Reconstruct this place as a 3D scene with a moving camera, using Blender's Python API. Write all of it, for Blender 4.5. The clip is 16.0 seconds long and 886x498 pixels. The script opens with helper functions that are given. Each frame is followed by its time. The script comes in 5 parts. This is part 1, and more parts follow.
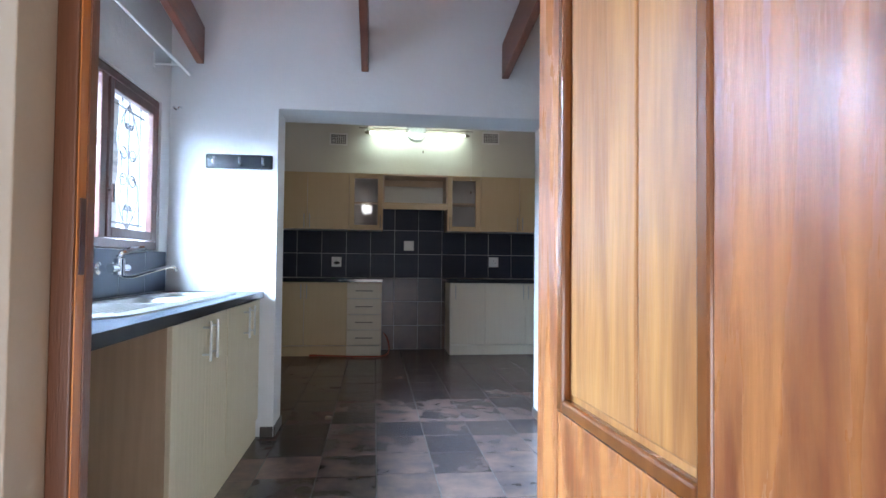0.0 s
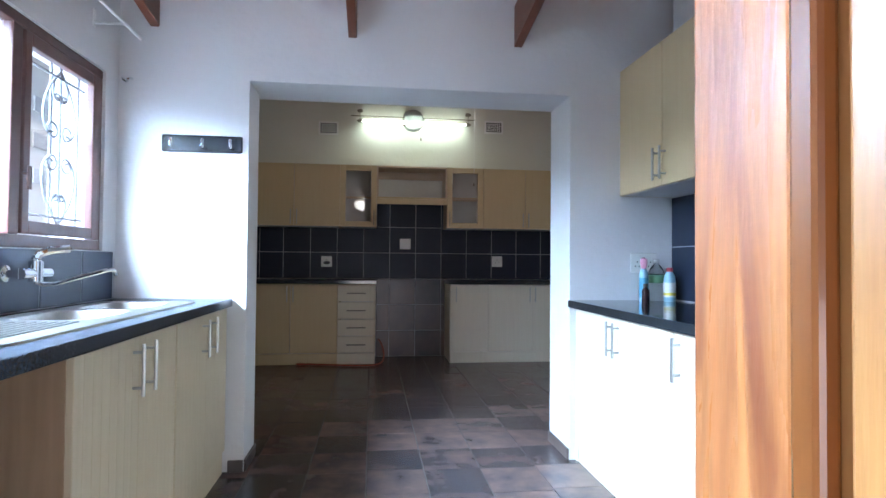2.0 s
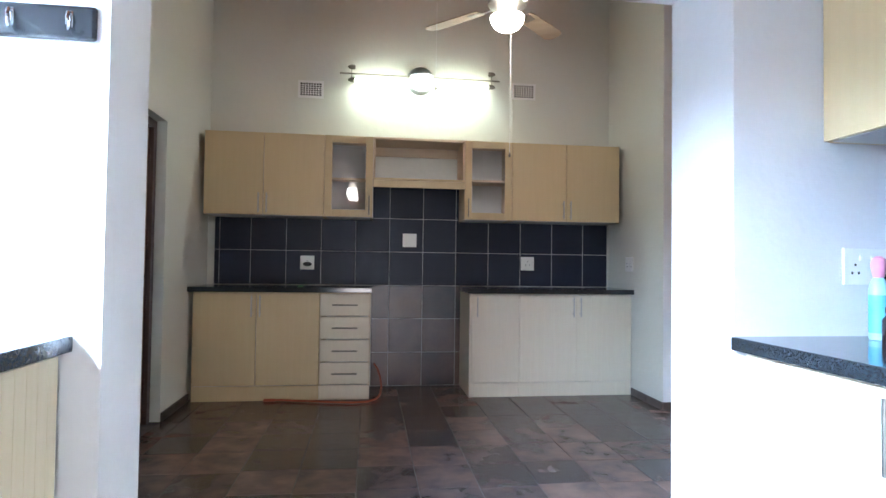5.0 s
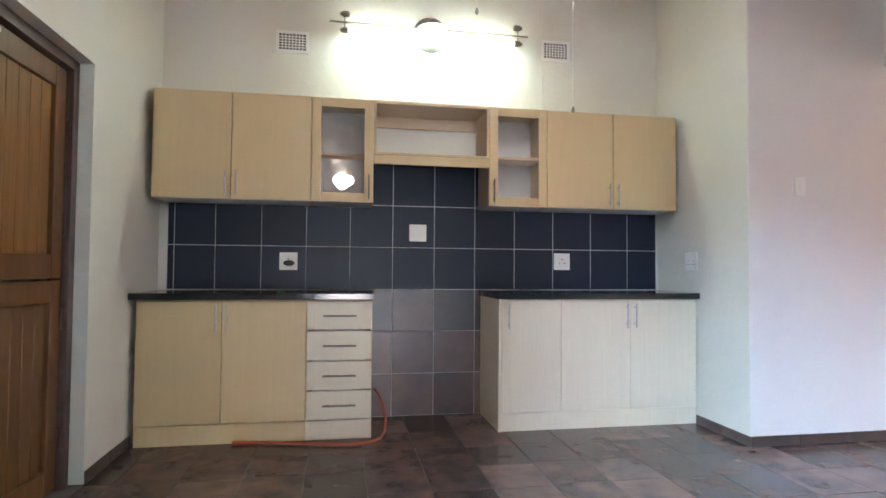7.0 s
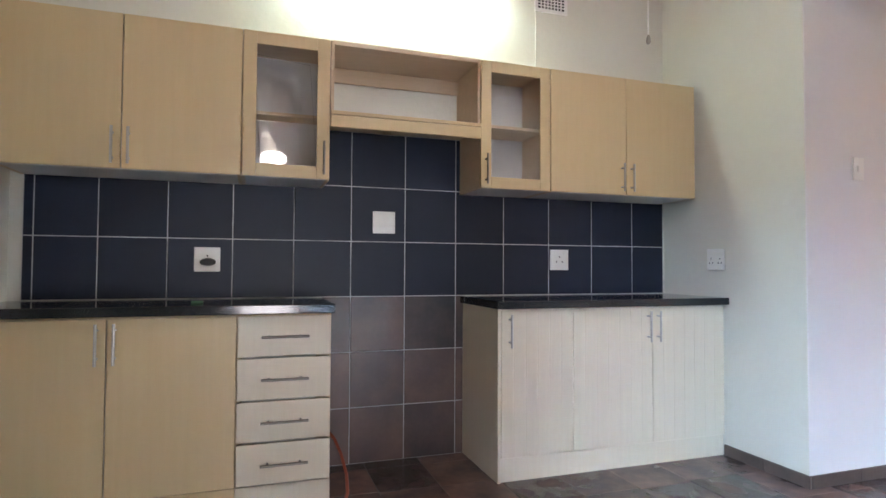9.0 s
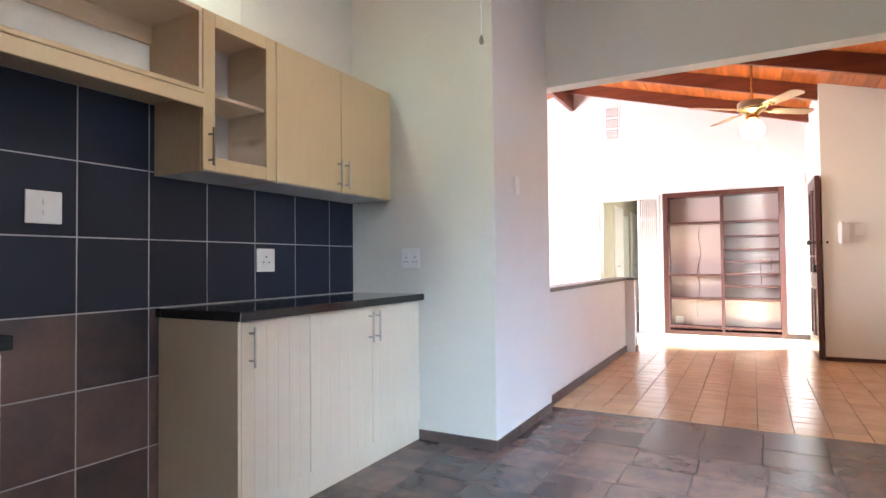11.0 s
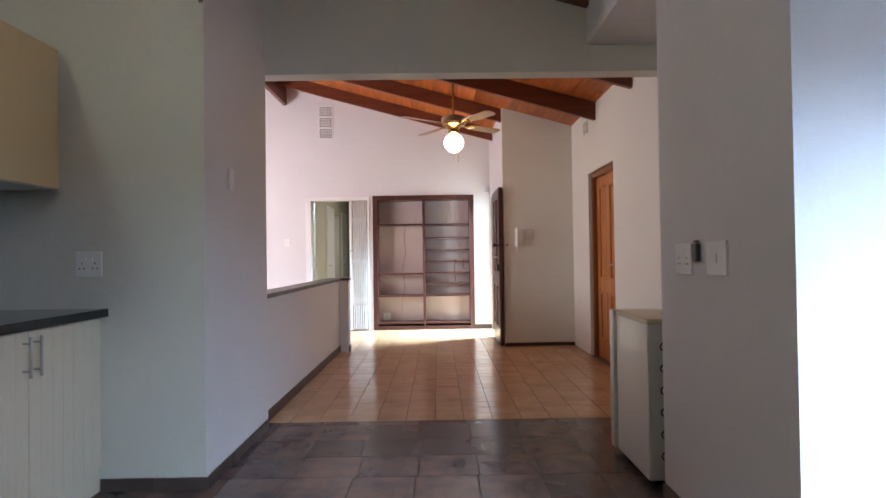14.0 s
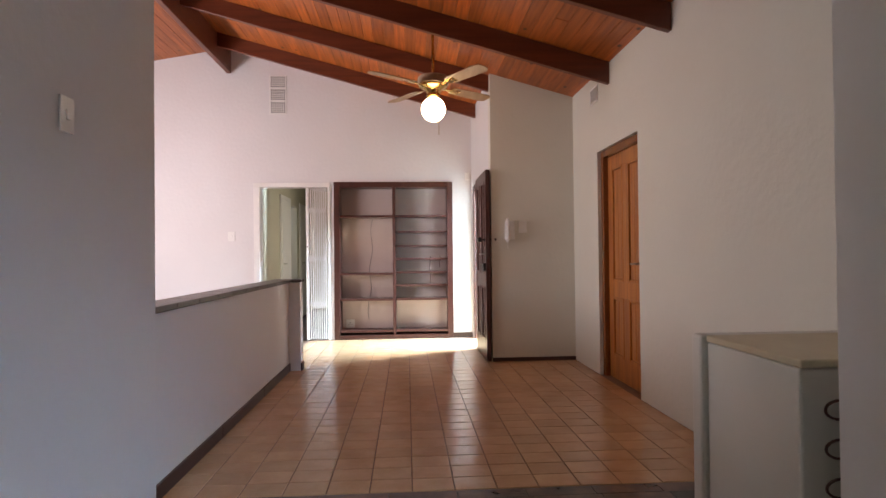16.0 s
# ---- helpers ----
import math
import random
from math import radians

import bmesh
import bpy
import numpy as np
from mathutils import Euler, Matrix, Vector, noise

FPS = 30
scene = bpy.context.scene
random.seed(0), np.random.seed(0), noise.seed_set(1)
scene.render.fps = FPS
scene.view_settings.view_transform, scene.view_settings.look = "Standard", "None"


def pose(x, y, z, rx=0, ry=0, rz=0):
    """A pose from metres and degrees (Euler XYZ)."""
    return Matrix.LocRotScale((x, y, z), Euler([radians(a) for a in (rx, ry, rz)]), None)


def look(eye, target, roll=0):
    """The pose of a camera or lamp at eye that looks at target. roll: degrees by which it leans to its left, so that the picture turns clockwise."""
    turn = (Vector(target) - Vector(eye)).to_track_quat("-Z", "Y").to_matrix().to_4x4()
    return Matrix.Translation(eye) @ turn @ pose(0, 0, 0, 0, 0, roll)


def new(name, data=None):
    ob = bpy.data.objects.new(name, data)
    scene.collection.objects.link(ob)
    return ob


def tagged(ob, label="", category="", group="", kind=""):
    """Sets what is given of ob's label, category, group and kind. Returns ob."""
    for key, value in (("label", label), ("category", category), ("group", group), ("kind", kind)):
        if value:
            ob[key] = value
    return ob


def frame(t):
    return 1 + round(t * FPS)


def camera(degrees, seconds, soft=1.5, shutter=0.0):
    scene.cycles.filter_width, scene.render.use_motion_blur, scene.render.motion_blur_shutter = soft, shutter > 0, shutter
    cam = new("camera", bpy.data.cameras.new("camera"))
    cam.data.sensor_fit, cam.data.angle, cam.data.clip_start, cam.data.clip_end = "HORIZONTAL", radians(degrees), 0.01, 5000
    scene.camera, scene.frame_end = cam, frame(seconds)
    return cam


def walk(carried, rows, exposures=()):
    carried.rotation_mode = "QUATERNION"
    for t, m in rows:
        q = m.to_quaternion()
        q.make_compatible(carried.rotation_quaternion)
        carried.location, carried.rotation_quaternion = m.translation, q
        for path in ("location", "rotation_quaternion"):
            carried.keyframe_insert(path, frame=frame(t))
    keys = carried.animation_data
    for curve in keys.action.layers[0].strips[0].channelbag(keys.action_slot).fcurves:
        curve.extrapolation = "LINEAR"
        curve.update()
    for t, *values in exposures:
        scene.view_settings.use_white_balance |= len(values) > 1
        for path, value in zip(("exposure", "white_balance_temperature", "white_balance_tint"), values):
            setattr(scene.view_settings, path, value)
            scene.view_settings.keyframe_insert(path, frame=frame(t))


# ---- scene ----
cam = camera(76.0, 16.0)
PATH = [
    (0, (-0.006, -0.448, 1.081), (0.232, 1.537, 1.134), 0.6),
    (0.5, (-0.004, -0.327, 1.089), (0.238, 1.657, 1.137), 0.6),
    (1, (0.018, -0.202, 1.1), (0.262, 1.782, 1.146), 0.6),
    (1.5, (0.011, -0.074, 1.098), (0.266, 1.909, 1.14), 0.6),
    (2, (0.03, 0.116, 1.1), (0.28, 2.1, 1.146), 0.5),
    (2.5, (0.052, 0.31, 1.094), (0.303, 2.294, 1.138), 0.5),
    (3, (0.075, 0.545, 1.1), (0.328, 2.528, 1.142), 0.5),
    (3.5, (0.073, 0.8, 1.099), (0.327, 2.784, 1.14), 0.6),
    (4, (0.06, 1.079, 1.106), (0.314, 3.062, 1.155), 0.7),
    (4.2, (0.064, 1.189, 1.103), (0.317, 3.173, 1.154), 0.7),
    (6.3, (0.0, 2.345, 1.075), (0.299, 4.322, 1.137), 0.7),
    (6.5, (-0.04, 2.45, 1.06), (0.272, 4.426, 1.127), 0.6),
    (7, (-0.112, 2.692, 1.058), (0.236, 4.661, 1.124), 0.45),
    (7.5, (-0.1, 2.924, 1.062), (0.28, 4.886, 1.127), 0.4),
    (8, (-0.13, 3.197, 1.042), (0.341, 5.14, 1.115), 0.3),
    (8.2, (-0.162, 3.307, 1.05), (0.355, 5.238, 1.12), 0.3),
    (10.3, (-0.553, 4.225, 1.08), (0.815, 5.682, 1.14), 0.0),
    (10.5, (-0.635, 4.318, 1.098), (0.941, 5.546, 1.15), -0.1),
    (11, (-0.719, 4.441, 1.082), (1.037, 5.398, 1.133), -0.6),
    (11.5, (-0.748, 4.512, 1.104), (1.104, 5.264, 1.151), -0.7),
    (12, (-0.797, 4.556, 1.115), (1.163, 4.954, 1.157), -0.7),
    (12.5, (-0.824, 4.598, 1.121), (1.166, 4.794, 1.159), -0.7),
    (13, (-0.833, 4.61, 1.125), (1.164, 4.709, 1.162), -0.9),
    (13.5, (-0.756, 4.607, 1.128), (1.243, 4.628, 1.158), -0.8),
    (14, (-0.509, 4.595, 1.128), (1.491, 4.578, 1.156), -0.8),
    (14.5, (-0.204, 4.624, 1.126), (1.795, 4.575, 1.148), -0.7),
    (15, (0.082, 4.636, 1.128), (2.081, 4.553, 1.15), -0.6),
    (15.5, (0.436, 4.641, 1.14), (2.433, 4.529, 1.157), -0.6),
    (16, (0.759, 4.648, 1.106), (2.755, 4.521, 1.129), -0.6),
]
walk(cam, [(t, look(eye, target, roll)) for t, eye, target, roll in PATH],
     exposures=[(0.0, 0.05, 6450, 13), (3.0, 0.28, 6480, 14), (4.0, 0.62, 6500, 14), (6.5, 1.82, 6550, 12), (7.5, 1.8, 6600, 12), (8.0, 1.64, 6650, 13), (10.5, 1.88, 6600, 14),
                (11.5, 1.45, 6800, 15), (12.5, 0.93, 6700, 15), (13.5, 0.48, 6650, 16), (14.0, 0.32, 6700, 16), (14.5, 0.24, 6800, 17), (15.5, 0.24, 7000, 18), (16.0, 0.12, 7100, 18)])

# ---- world, sun, large lights ----
world = bpy.data.worlds.new("world")
scene.world = world
world.use_nodes = True
sky = world.node_tree.nodes.new("ShaderNodeTexSky")
sky.sky_type, sky.sun_disc, sky.sun_elevation, sky.sun_rotation = "NISHITA", False, radians(46), radians(153)
world.node_tree.links.new(sky.outputs[0], world.node_tree.nodes["Background"].inputs[0])
world.node_tree.nodes["Background"].inputs[1].default_value = 0.15
sun = new("sun", bpy.data.lights.new("sun", "SUN"))
sun.data.energy, sun.data.angle, sun.data.color = 4.0, radians(0.6), (1, 0.95, 0.88)
sun.matrix_world = look((0, 0, 14), (-6, 12, 0))


def area_lamp(name, eye, target, w, h, watts, colour=(1, 1, 1)):
    ob = new(name, bpy.data.lights.new(name, "AREA"))
    ob.data.shape, ob.data.size, ob.data.size_y, ob.data.energy, ob.data.color = "RECTANGLE", w, h, watts, colour
    ob.matrix_world = look(eye, target)
    return ob


def point_lamp(name, eye, radius, watts, colour):
    ob = new(name, bpy.data.lights.new(name, "POINT"))
    ob.data.shadow_soft_size, ob.data.energy, ob.data.color = radius, watts, colour
    ob.location = eye
    return ob


area_lamp("window_daylight", (-2.05, 1.4, 2.5), (0.5, 2.3, 0.9), 3.8, 1.0, 3000, (0.49, 0.72, 1.0))
# Low fill lamp added in the porch, for daylight bounced off the paving.
area_lamp("entry_door_daylight", (-0.1, -2.4, 0.45), (0.1, 3, 2.3), 2.4, 1.0, 54, (0.98, 0.95, 1.0))
area_lamp("front_door_daylight", (7.85, 1.9, 3.0), (7.8, 4.6, 0.4), 1.5, 1.5, 2900, (0.52, 0.78, 1.0))
# Fill lamp added in an unseen lounge window; it brightens the hall.
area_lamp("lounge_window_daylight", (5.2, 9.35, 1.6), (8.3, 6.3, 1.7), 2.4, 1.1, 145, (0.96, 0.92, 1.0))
area_lamp("kitchen_tube_light", (0.5, 6.62, 2.70), (0.5, 6.75, 1.6), 1.15, 0.04, 4, (0.80, 1.0, 0.88))
point_lamp("kitchen_globe_light", (0.88, 5.05, 2.625), 0.09, 22, (0.95, 0.97, 1.0))

# ---- materials ----


def mat(name, base, rough=0.5, metal=0.0, second=None, scale=6.0, stretch=(1, 1, 1), mix=0.5, fine=0.0, fine_scale=120.0, bump=0.0, bump_scale=60.0,
        per_object=0.0, obj_mix=0.0, rough_var=0.0, emit=None, strength=0.0, clearcoat=0.0, detail=4.0):
    m = bpy.data.materials.new(name)
    m.use_nodes = True
    n, l = m.node_tree.nodes, m.node_tree.links
    b = n["Principled BSDF"]
    b.inputs["Base Color"].default_value = (*base, 1)
    b.inputs["Roughness"].default_value, b.inputs["Metallic"].default_value = rough, metal
    b.inputs["Coat Weight"].default_value = clearcoat
    if emit:
        b.inputs["Emission Color"].default_value, b.inputs["Emission Strength"].default_value = (*emit, 1), strength
    tc, info, mapping = n.new("ShaderNodeTexCoord"), n.new("ShaderNodeObjectInfo"), n.new("ShaderNodeMapping")
    off = n.new("ShaderNodeVectorMath")
    off.operation = "SCALE"
    off.inputs[0].default_value = (17, 23, 11)
    l.new(info.outputs["Random"], off.inputs["Scale"])
    l.new(tc.outputs["Object"], mapping.inputs["Vector"])
    l.new(off.outputs[0], mapping.inputs["Location"])
    mapping.inputs["Scale"].default_value = stretch
    big, small = n.new("ShaderNodeTexNoise"), n.new("ShaderNodeTexNoise")
    big.inputs["Scale"].default_value, big.inputs["Detail"].default_value = scale, detail
    small.inputs["Scale"].default_value, small.inputs["Detail"].default_value = fine_scale, 3
    for tex in (big, small):
        l.new(mapping.outputs[0], tex.inputs["Vector"])
    colour = None
    if second:
        ramp, mixer = n.new("ShaderNodeMapRange"), n.new("ShaderNodeMix")
        ramp.inputs["From Min"].default_value, ramp.inputs["From Max"].default_value = 0.5 - mix / 2, 0.5 + mix / 2
        mixer.data_type = "RGBA"
        mixer.inputs["A"].default_value, mixer.inputs["B"].default_value = (*base, 1), (*second, 1)
        shift = n.new("ShaderNodeMath")
        shift.operation = "MULTIPLY_ADD"
        shift.inputs[1].default_value = obj_mix
        l.new(info.outputs["Random"], shift.inputs[0])
        l.new(big.outputs["Fac"], shift.inputs[2])
        ramp.inputs["From Min"].default_value += obj_mix / 2
        ramp.inputs["From Max"].default_value += obj_mix / 2
        l.new(shift.outputs[0], ramp.inputs["Value"])
        l.new(ramp.outputs[0], mixer.inputs["Factor"])
        colour = mixer.outputs["Result"]
    if fine or per_object:
        hsv = n.new("ShaderNodeHueSaturation")
        hsv.inputs["Color"].default_value = (*base, 1)
        if colour:
            l.new(colour, hsv.inputs["Color"])
        value = n.new("ShaderNodeMath")
        value.operation = "MULTIPLY_ADD"
        value.inputs[1].default_value, value.inputs[2].default_value = fine, 1 - fine / 2 - per_object / 2
        l.new(small.outputs["Fac"], value.inputs[0])
        more = n.new("ShaderNodeMath")
        more.operation = "MULTIPLY_ADD"
        more.inputs[1].default_value = per_object
        l.new(info.outputs["Random"], more.inputs[0])
        l.new(value.outputs[0], more.inputs[2])
        l.new(more.outputs[0], hsv.inputs["Value"])
        colour = hsv.outputs["Color"]
    if colour:
        l.new(colour, b.inputs["Base Color"])
    if rough_var:
        rr = n.new("ShaderNodeMapRange")
        rr.inputs["To Min"].default_value, rr.inputs["To Max"].default_value = rough - rough_var, rough + rough_var
        l.new(big.outputs["Fac"], rr.inputs["Value"])
        l.new(rr.outputs[0], b.inputs["Roughness"])
    if bump:
        bn, bt = n.new("ShaderNodeBump"), n.new("ShaderNodeTexNoise")
        bt.inputs["Scale"].default_value, bt.inputs["Detail"].default_value = bump_scale, 4
        bn.inputs["Strength"].default_value, bn.inputs["Distance"].default_value = bump, 0.01
        l.new(mapping.outputs[0], bt.inputs["Vector"])
        l.new(bt.outputs["Fac"], bn.inputs["Height"])
        l.new(bn.outputs[0], b.inputs["Normal"])
    return m


def glass(name, tint=(1, 1, 1), rough=0.0):
    m = bpy.data.materials.new(name)
    m.use_nodes = True
    b = m.node_tree.nodes["Principled BSDF"]
    b.inputs["Base Color"].default_value, b.inputs["Roughness"].default_value = (*tint, 1), rough
    b.inputs["Transmission Weight"].default_value, b.inputs["IOR"].default_value = 1.0, 1.45
    return m


M = {}
M["plaster"] = mat("painted_plaster", (0.71, 0.70, 0.70), 0.65, second=(0.655, 0.645, 0.645), scale=1.3, mix=0.6, fine=0.03, fine_scale=40, bump=0.25, bump_scale=22)
M["plaster_olive"] = mat("painted_plaster_cream", (0.67, 0.66, 0.585), 0.6, second=(0.62, 0.61, 0.54), scale=1.1, mix=0.6, fine=0.03, fine_scale=40, bump=0.25, bump_scale=22)
M["plaster_hall"] = mat("hall_paint", (0.58, 0.55, 0.43), 0.6, second=(0.54, 0.51, 0.40), scale=1.2, fine=0.03, bump=0.2, bump_scale=20)
M["white_paint"] = mat("white_gloss_paint", (0.8, 0.79, 0.77), 0.35, second=(0.74, 0.73, 0.70), scale=3, fine=0.03, bump=0.06, bump_scale=30)
M["slate"] = mat("slate_floor_tile", (0.032, 0.034, 0.045), 0.25, second=(0.165, 0.106, 0.088), scale=6.5, mix=0.6, fine=0.25, fine_scale=30, bump=0.03, bump_scale=70, per_object=0.4, obj_mix=0.25, rough_var=0.04, detail=5)
M["slate_wall"] = mat("slate_wall_tile", (0.032, 0.033, 0.044), 0.3, second=(0.16, 0.10, 0.082), scale=3.6, mix=0.55, fine=0.3, fine_scale=45, bump=0.03, bump_scale=60, per_object=0.5, obj_mix=0.3, rough_var=0.03, detail=4)
M["black_tile"] = mat("black_wall_tile", (0.010, 0.015, 0.030), 0.42, second=(0.015, 0.021, 0.039), scale=3, mix=0.9, fine=0.12, fine_scale=60, bump=0.025, bump_scale=9, per_object=0.25)
M["black_tile"].node_tree.nodes["Principled BSDF"].inputs["Specular IOR Level"].default_value = 0.28
M["grout"] = mat("grey_grout", (0.46, 0.46, 0.47), 0.85, second=(0.36, 0.36, 0.37), scale=9, fine=0.2, bump=0.2, bump_scale=200)
M["grout_dark"] = mat("dark_floor_grout", (0.05, 0.046, 0.046), 0.8, second=(0.10, 0.085, 0.08), scale=9, fine=0.2, bump=0.2, bump_scale=200)
M["tan_tile"] = mat("tan_ceramic_tile", (0.58, 0.38, 0.22), 0.2, second=(0.47, 0.28, 0.145), scale=7, mix=0.5, fine=0.14, fine_scale=50, bump=0.02, bump_scale=14, per_object=0.16, rough_var=0.03, detail=5)
M["grout_tan"] = mat("brown_grout", (0.13, 0.072, 0.04), 0.85, second=(0.19, 0.11, 0.065), scale=9, fine=0.2, bump=0.2, bump_scale=200)
M["cab"] = mat("cream_cabinet_laminate", (0.60, 0.46, 0.265), 0.42, second=(0.57, 0.43, 0.24), scale=5, stretch=(9, 9, 0.5), mix=0.6, fine=0.04, fine_scale=40, bump=0.03, bump_scale=60, per_object=0.04)
M["cab_pale"] = mat("pale_ribbed_laminate", (0.68, 0.61, 0.49), 0.42, second=(0.65, 0.58, 0.46), scale=6, stretch=(11, 11, 0.4), mix=0.5, fine=0.08, fine_scale=40, bump=0.04, bump_scale=60, per_object=0.04)
M["cab_mid"] = mat("cream_ribbed_laminate", (0.63, 0.52, 0.36), 0.42, second=(0.585, 0.475, 0.315), scale=6, stretch=(11, 11, 0.4), mix=0.5, fine=0.06, fine_scale=40, bump=0.04, bump_scale=60, per_object=0.04)
M["cab_edge"] = mat("cabinet_edge_board", (0.42, 0.28, 0.17), 0.5, second=(0.35, 0.23, 0.135), scale=6, stretch=(8, 8, 0.6), fine=0.08)
M["cab_inside"] = mat("cabinet_inside_board", (0.60, 0.46, 0.32), 0.5, second=(0.54, 0.41, 0.28), scale=5, stretch=(1, 8, 8), fine=0.06)
M["cab_under"] = mat("white_carcass_board", (0.62, 0.61, 0.60), 0.5, second=(0.56, 0.55, 0.54), scale=4, fine=0.04)
M["granite"] = mat("black_granite", (0.010, 0.011, 0.013), 0.09, second=(0.024, 0.030, 0.036), scale=230, mix=0.3, fine=0.4, fine_scale=260, bump=0.02, bump_scale=90, detail=2)
# Lighter, bluer, rougher copy of granite: the window's sheen put into its colour.
M["granite_window_sheen"] = mat("window_sheen_black_granite", (0.018, 0.022, 0.030), 0.24, second=(0.038, 0.046, 0.060), scale=150, mix=0.4, fine=0.3, fine_scale=260, bump=0.02, bump_scale=90, rough_var=0.08, detail=3)
M["reveal"] = mat("cream_reveal_paint", (0.40, 0.35, 0.28), 0.6, second=(0.34, 0.29, 0.23), scale=3, fine=0.06, bump=0.15, bump_scale=30)
# Porch shade put into the colour of the entry wall's outer face.
M["outside_shaded"] = mat("mauve_grey_shaded_exterior", (0.36, 0.33, 0.35), 0.7, second=(0.32, 0.29, 0.31), scale=2, fine=0.05, bump=0.2, bump_scale=30)
M["steel"] = mat("brushed_steel", (0.50, 0.49, 0.47), 0.3, 1.0, second=(0.42, 0.41, 0.39), scale=40, fine=0.06, bump=0.02)
M["chrome"] = mat("chrome", (0.78, 0.80, 0.82), 0.08, 1.0, second=(0.7, 0.72, 0.75), scale=12, rough_var=0.03)
M["nickel"] = mat("dull_nickel", (0.30, 0.27, 0.23), 0.36, 1.0, second=(0.24, 0.22, 0.18), scale=30)
M["brass"] = mat("polished_brass", (0.70, 0.48, 0.18), 0.2, 1.0, second=(0.6, 0.4, 0.14), scale=20)
M["plastic"] = mat("white_plastic", (0.78, 0.78, 0.76), 0.3, second=(0.73, 0.73, 0.70), scale=9)
M["dark_plastic"] = mat("black_plastic", (0.012, 0.012, 0.013), 0.35, second=(0.02, 0.02, 0.02), scale=14)
M["lacquer"] = mat("black_lacquer", (0.010, 0.011, 0.014), 0.16, second=(0.016, 0.017, 0.02), scale=8, clearcoat=0.3)
# Near-black colour for the shade inside vent and socket holes.
M["hole"] = mat("hole_shade", (0.02, 0.018, 0.015), 0.8)
M["beam"] = mat("red_brown_beam", (0.18, 0.046, 0.02), 0.36, second=(0.085, 0.021, 0.010), scale=4, stretch=(6, 0.5, 6), mix=0.6, fine=0.3, fine_scale=60, bump=0.1, bump_scale=40)
M["board"] = mat("varnished_pine_board", (0.58, 0.165, 0.034), 0.34, second=(0.27, 0.06, 0.013), scale=4.5, stretch=(0.5, 7, 7), mix=0.5, fine=0.3, fine_scale=50, bump=0.05, bump_scale=40)
M["door_wood"] = mat("varnished_door_wood", (0.55, 0.22, 0.072), 0.28, second=(0.25, 0.074, 0.028), scale=1.7, stretch=(13, 13, 1.7), mix=0.3, fine=0.5, fine_scale=6, bump=0.10, bump_scale=9, rough_var=0.1, clearcoat=0.2, detail=5)
M["door_panel"] = mat("varnished_panel_wood", (0.53, 0.255, 0.088), 0.28, second=(0.32, 0.12, 0.04), scale=1.7, stretch=(13, 13, 1.2), mix=0.34, fine=0.45, fine_scale=6, bump=0.08, bump_scale=9, clearcoat=0.2, detail=5)
for key in ("door_wood", "door_panel"):
    for node in M[key].node_tree.nodes:
        if node.type == "TEX_NOISE" and node.inputs["Scale"].default_value < 5:
            node.inputs["Distortion"].default_value = 0.7
M["hall_door"] = mat("golden_varnished_wood", (0.52, 0.20, 0.045), 0.34, second=(0.30, 0.09, 0.022), scale=2.6, stretch=(11, 11, 0.5), mix=0.4, fine=0.3, fine_scale=14, bump=0.05, bump_scale=14, clearcoat=0.15, detail=6)
M["door_mould"] = mat("dark_varnished_moulding", (0.26, 0.085, 0.022), 0.22, second=(0.16, 0.05, 0.014), scale=4, stretch=(6, 6, 0.4), fine=0.2, fine_scale=45, clearcoat=0.3)
M["frame_wood"] = mat("door_frame_wood", (0.16, 0.058, 0.023), 0.4, second=(0.08, 0.028, 0.011), scale=4, stretch=(7, 7, 0.5), mix=0.55, fine=0.25, fine_scale=45, bump=0.1, bump_scale=50)
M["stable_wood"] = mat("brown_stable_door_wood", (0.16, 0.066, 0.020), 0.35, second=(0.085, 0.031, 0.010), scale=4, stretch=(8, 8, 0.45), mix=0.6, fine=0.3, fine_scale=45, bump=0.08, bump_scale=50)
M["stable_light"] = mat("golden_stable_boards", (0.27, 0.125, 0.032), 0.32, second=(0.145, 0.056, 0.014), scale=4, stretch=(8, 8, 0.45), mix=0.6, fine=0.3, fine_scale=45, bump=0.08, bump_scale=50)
M["stable_frame"] = mat("purple_brown_frame", (0.10, 0.06, 0.05), 0.45, second=(0.07, 0.04, 0.034), scale=5, stretch=(7, 7, 0.5), fine=0.2)
M["window_wood"] = mat("red_brown_window_wood", (0.11, 0.042, 0.032), 0.38, second=(0.065, 0.023, 0.018), scale=4, stretch=(6, 6, 0.6), fine=0.25, fine_scale=50, bump=0.06)
M["mahogany"] = mat("dark_mahogany", (0.080, 0.026, 0.018), 0.35, second=(0.042, 0.013, 0.010), scale=4, stretch=(5, 5, 1), mix=0.6, fine=0.3, fine_scale=50, bump=0.05)
M["niche_back"] = mat("pale_back_panel", (0.60, 0.50, 0.46), 0.6, second=(0.52, 0.43, 0.39), scale=2, fine=0.05, bump=0.1, bump_scale=30)
M["fridge"] = mat("fridge_enamel", (0.66, 0.65, 0.60), 0.3, second=(0.60, 0.59, 0.53), scale=2.5, fine=0.05, bump=0.03, bump_scale=40)
M["fridge_top"] = mat("yellowed_fridge_top", (0.62, 0.56, 0.40), 0.4, second=(0.54, 0.47, 0.32), scale=6, fine=0.08)
M["hose"] = mat("orange_rubber_hose", (0.42, 0.085, 0.03), 0.45, second=(0.33, 0.06, 0.02), scale=20)
M["skirt"] = mat("brown_skirting_tile", (0.055, 0.042, 0.038), 0.35, second=(0.095, 0.066, 0.055), scale=8, fine=0.3, fine_scale=60, per_object=0.4, bump=0.08)
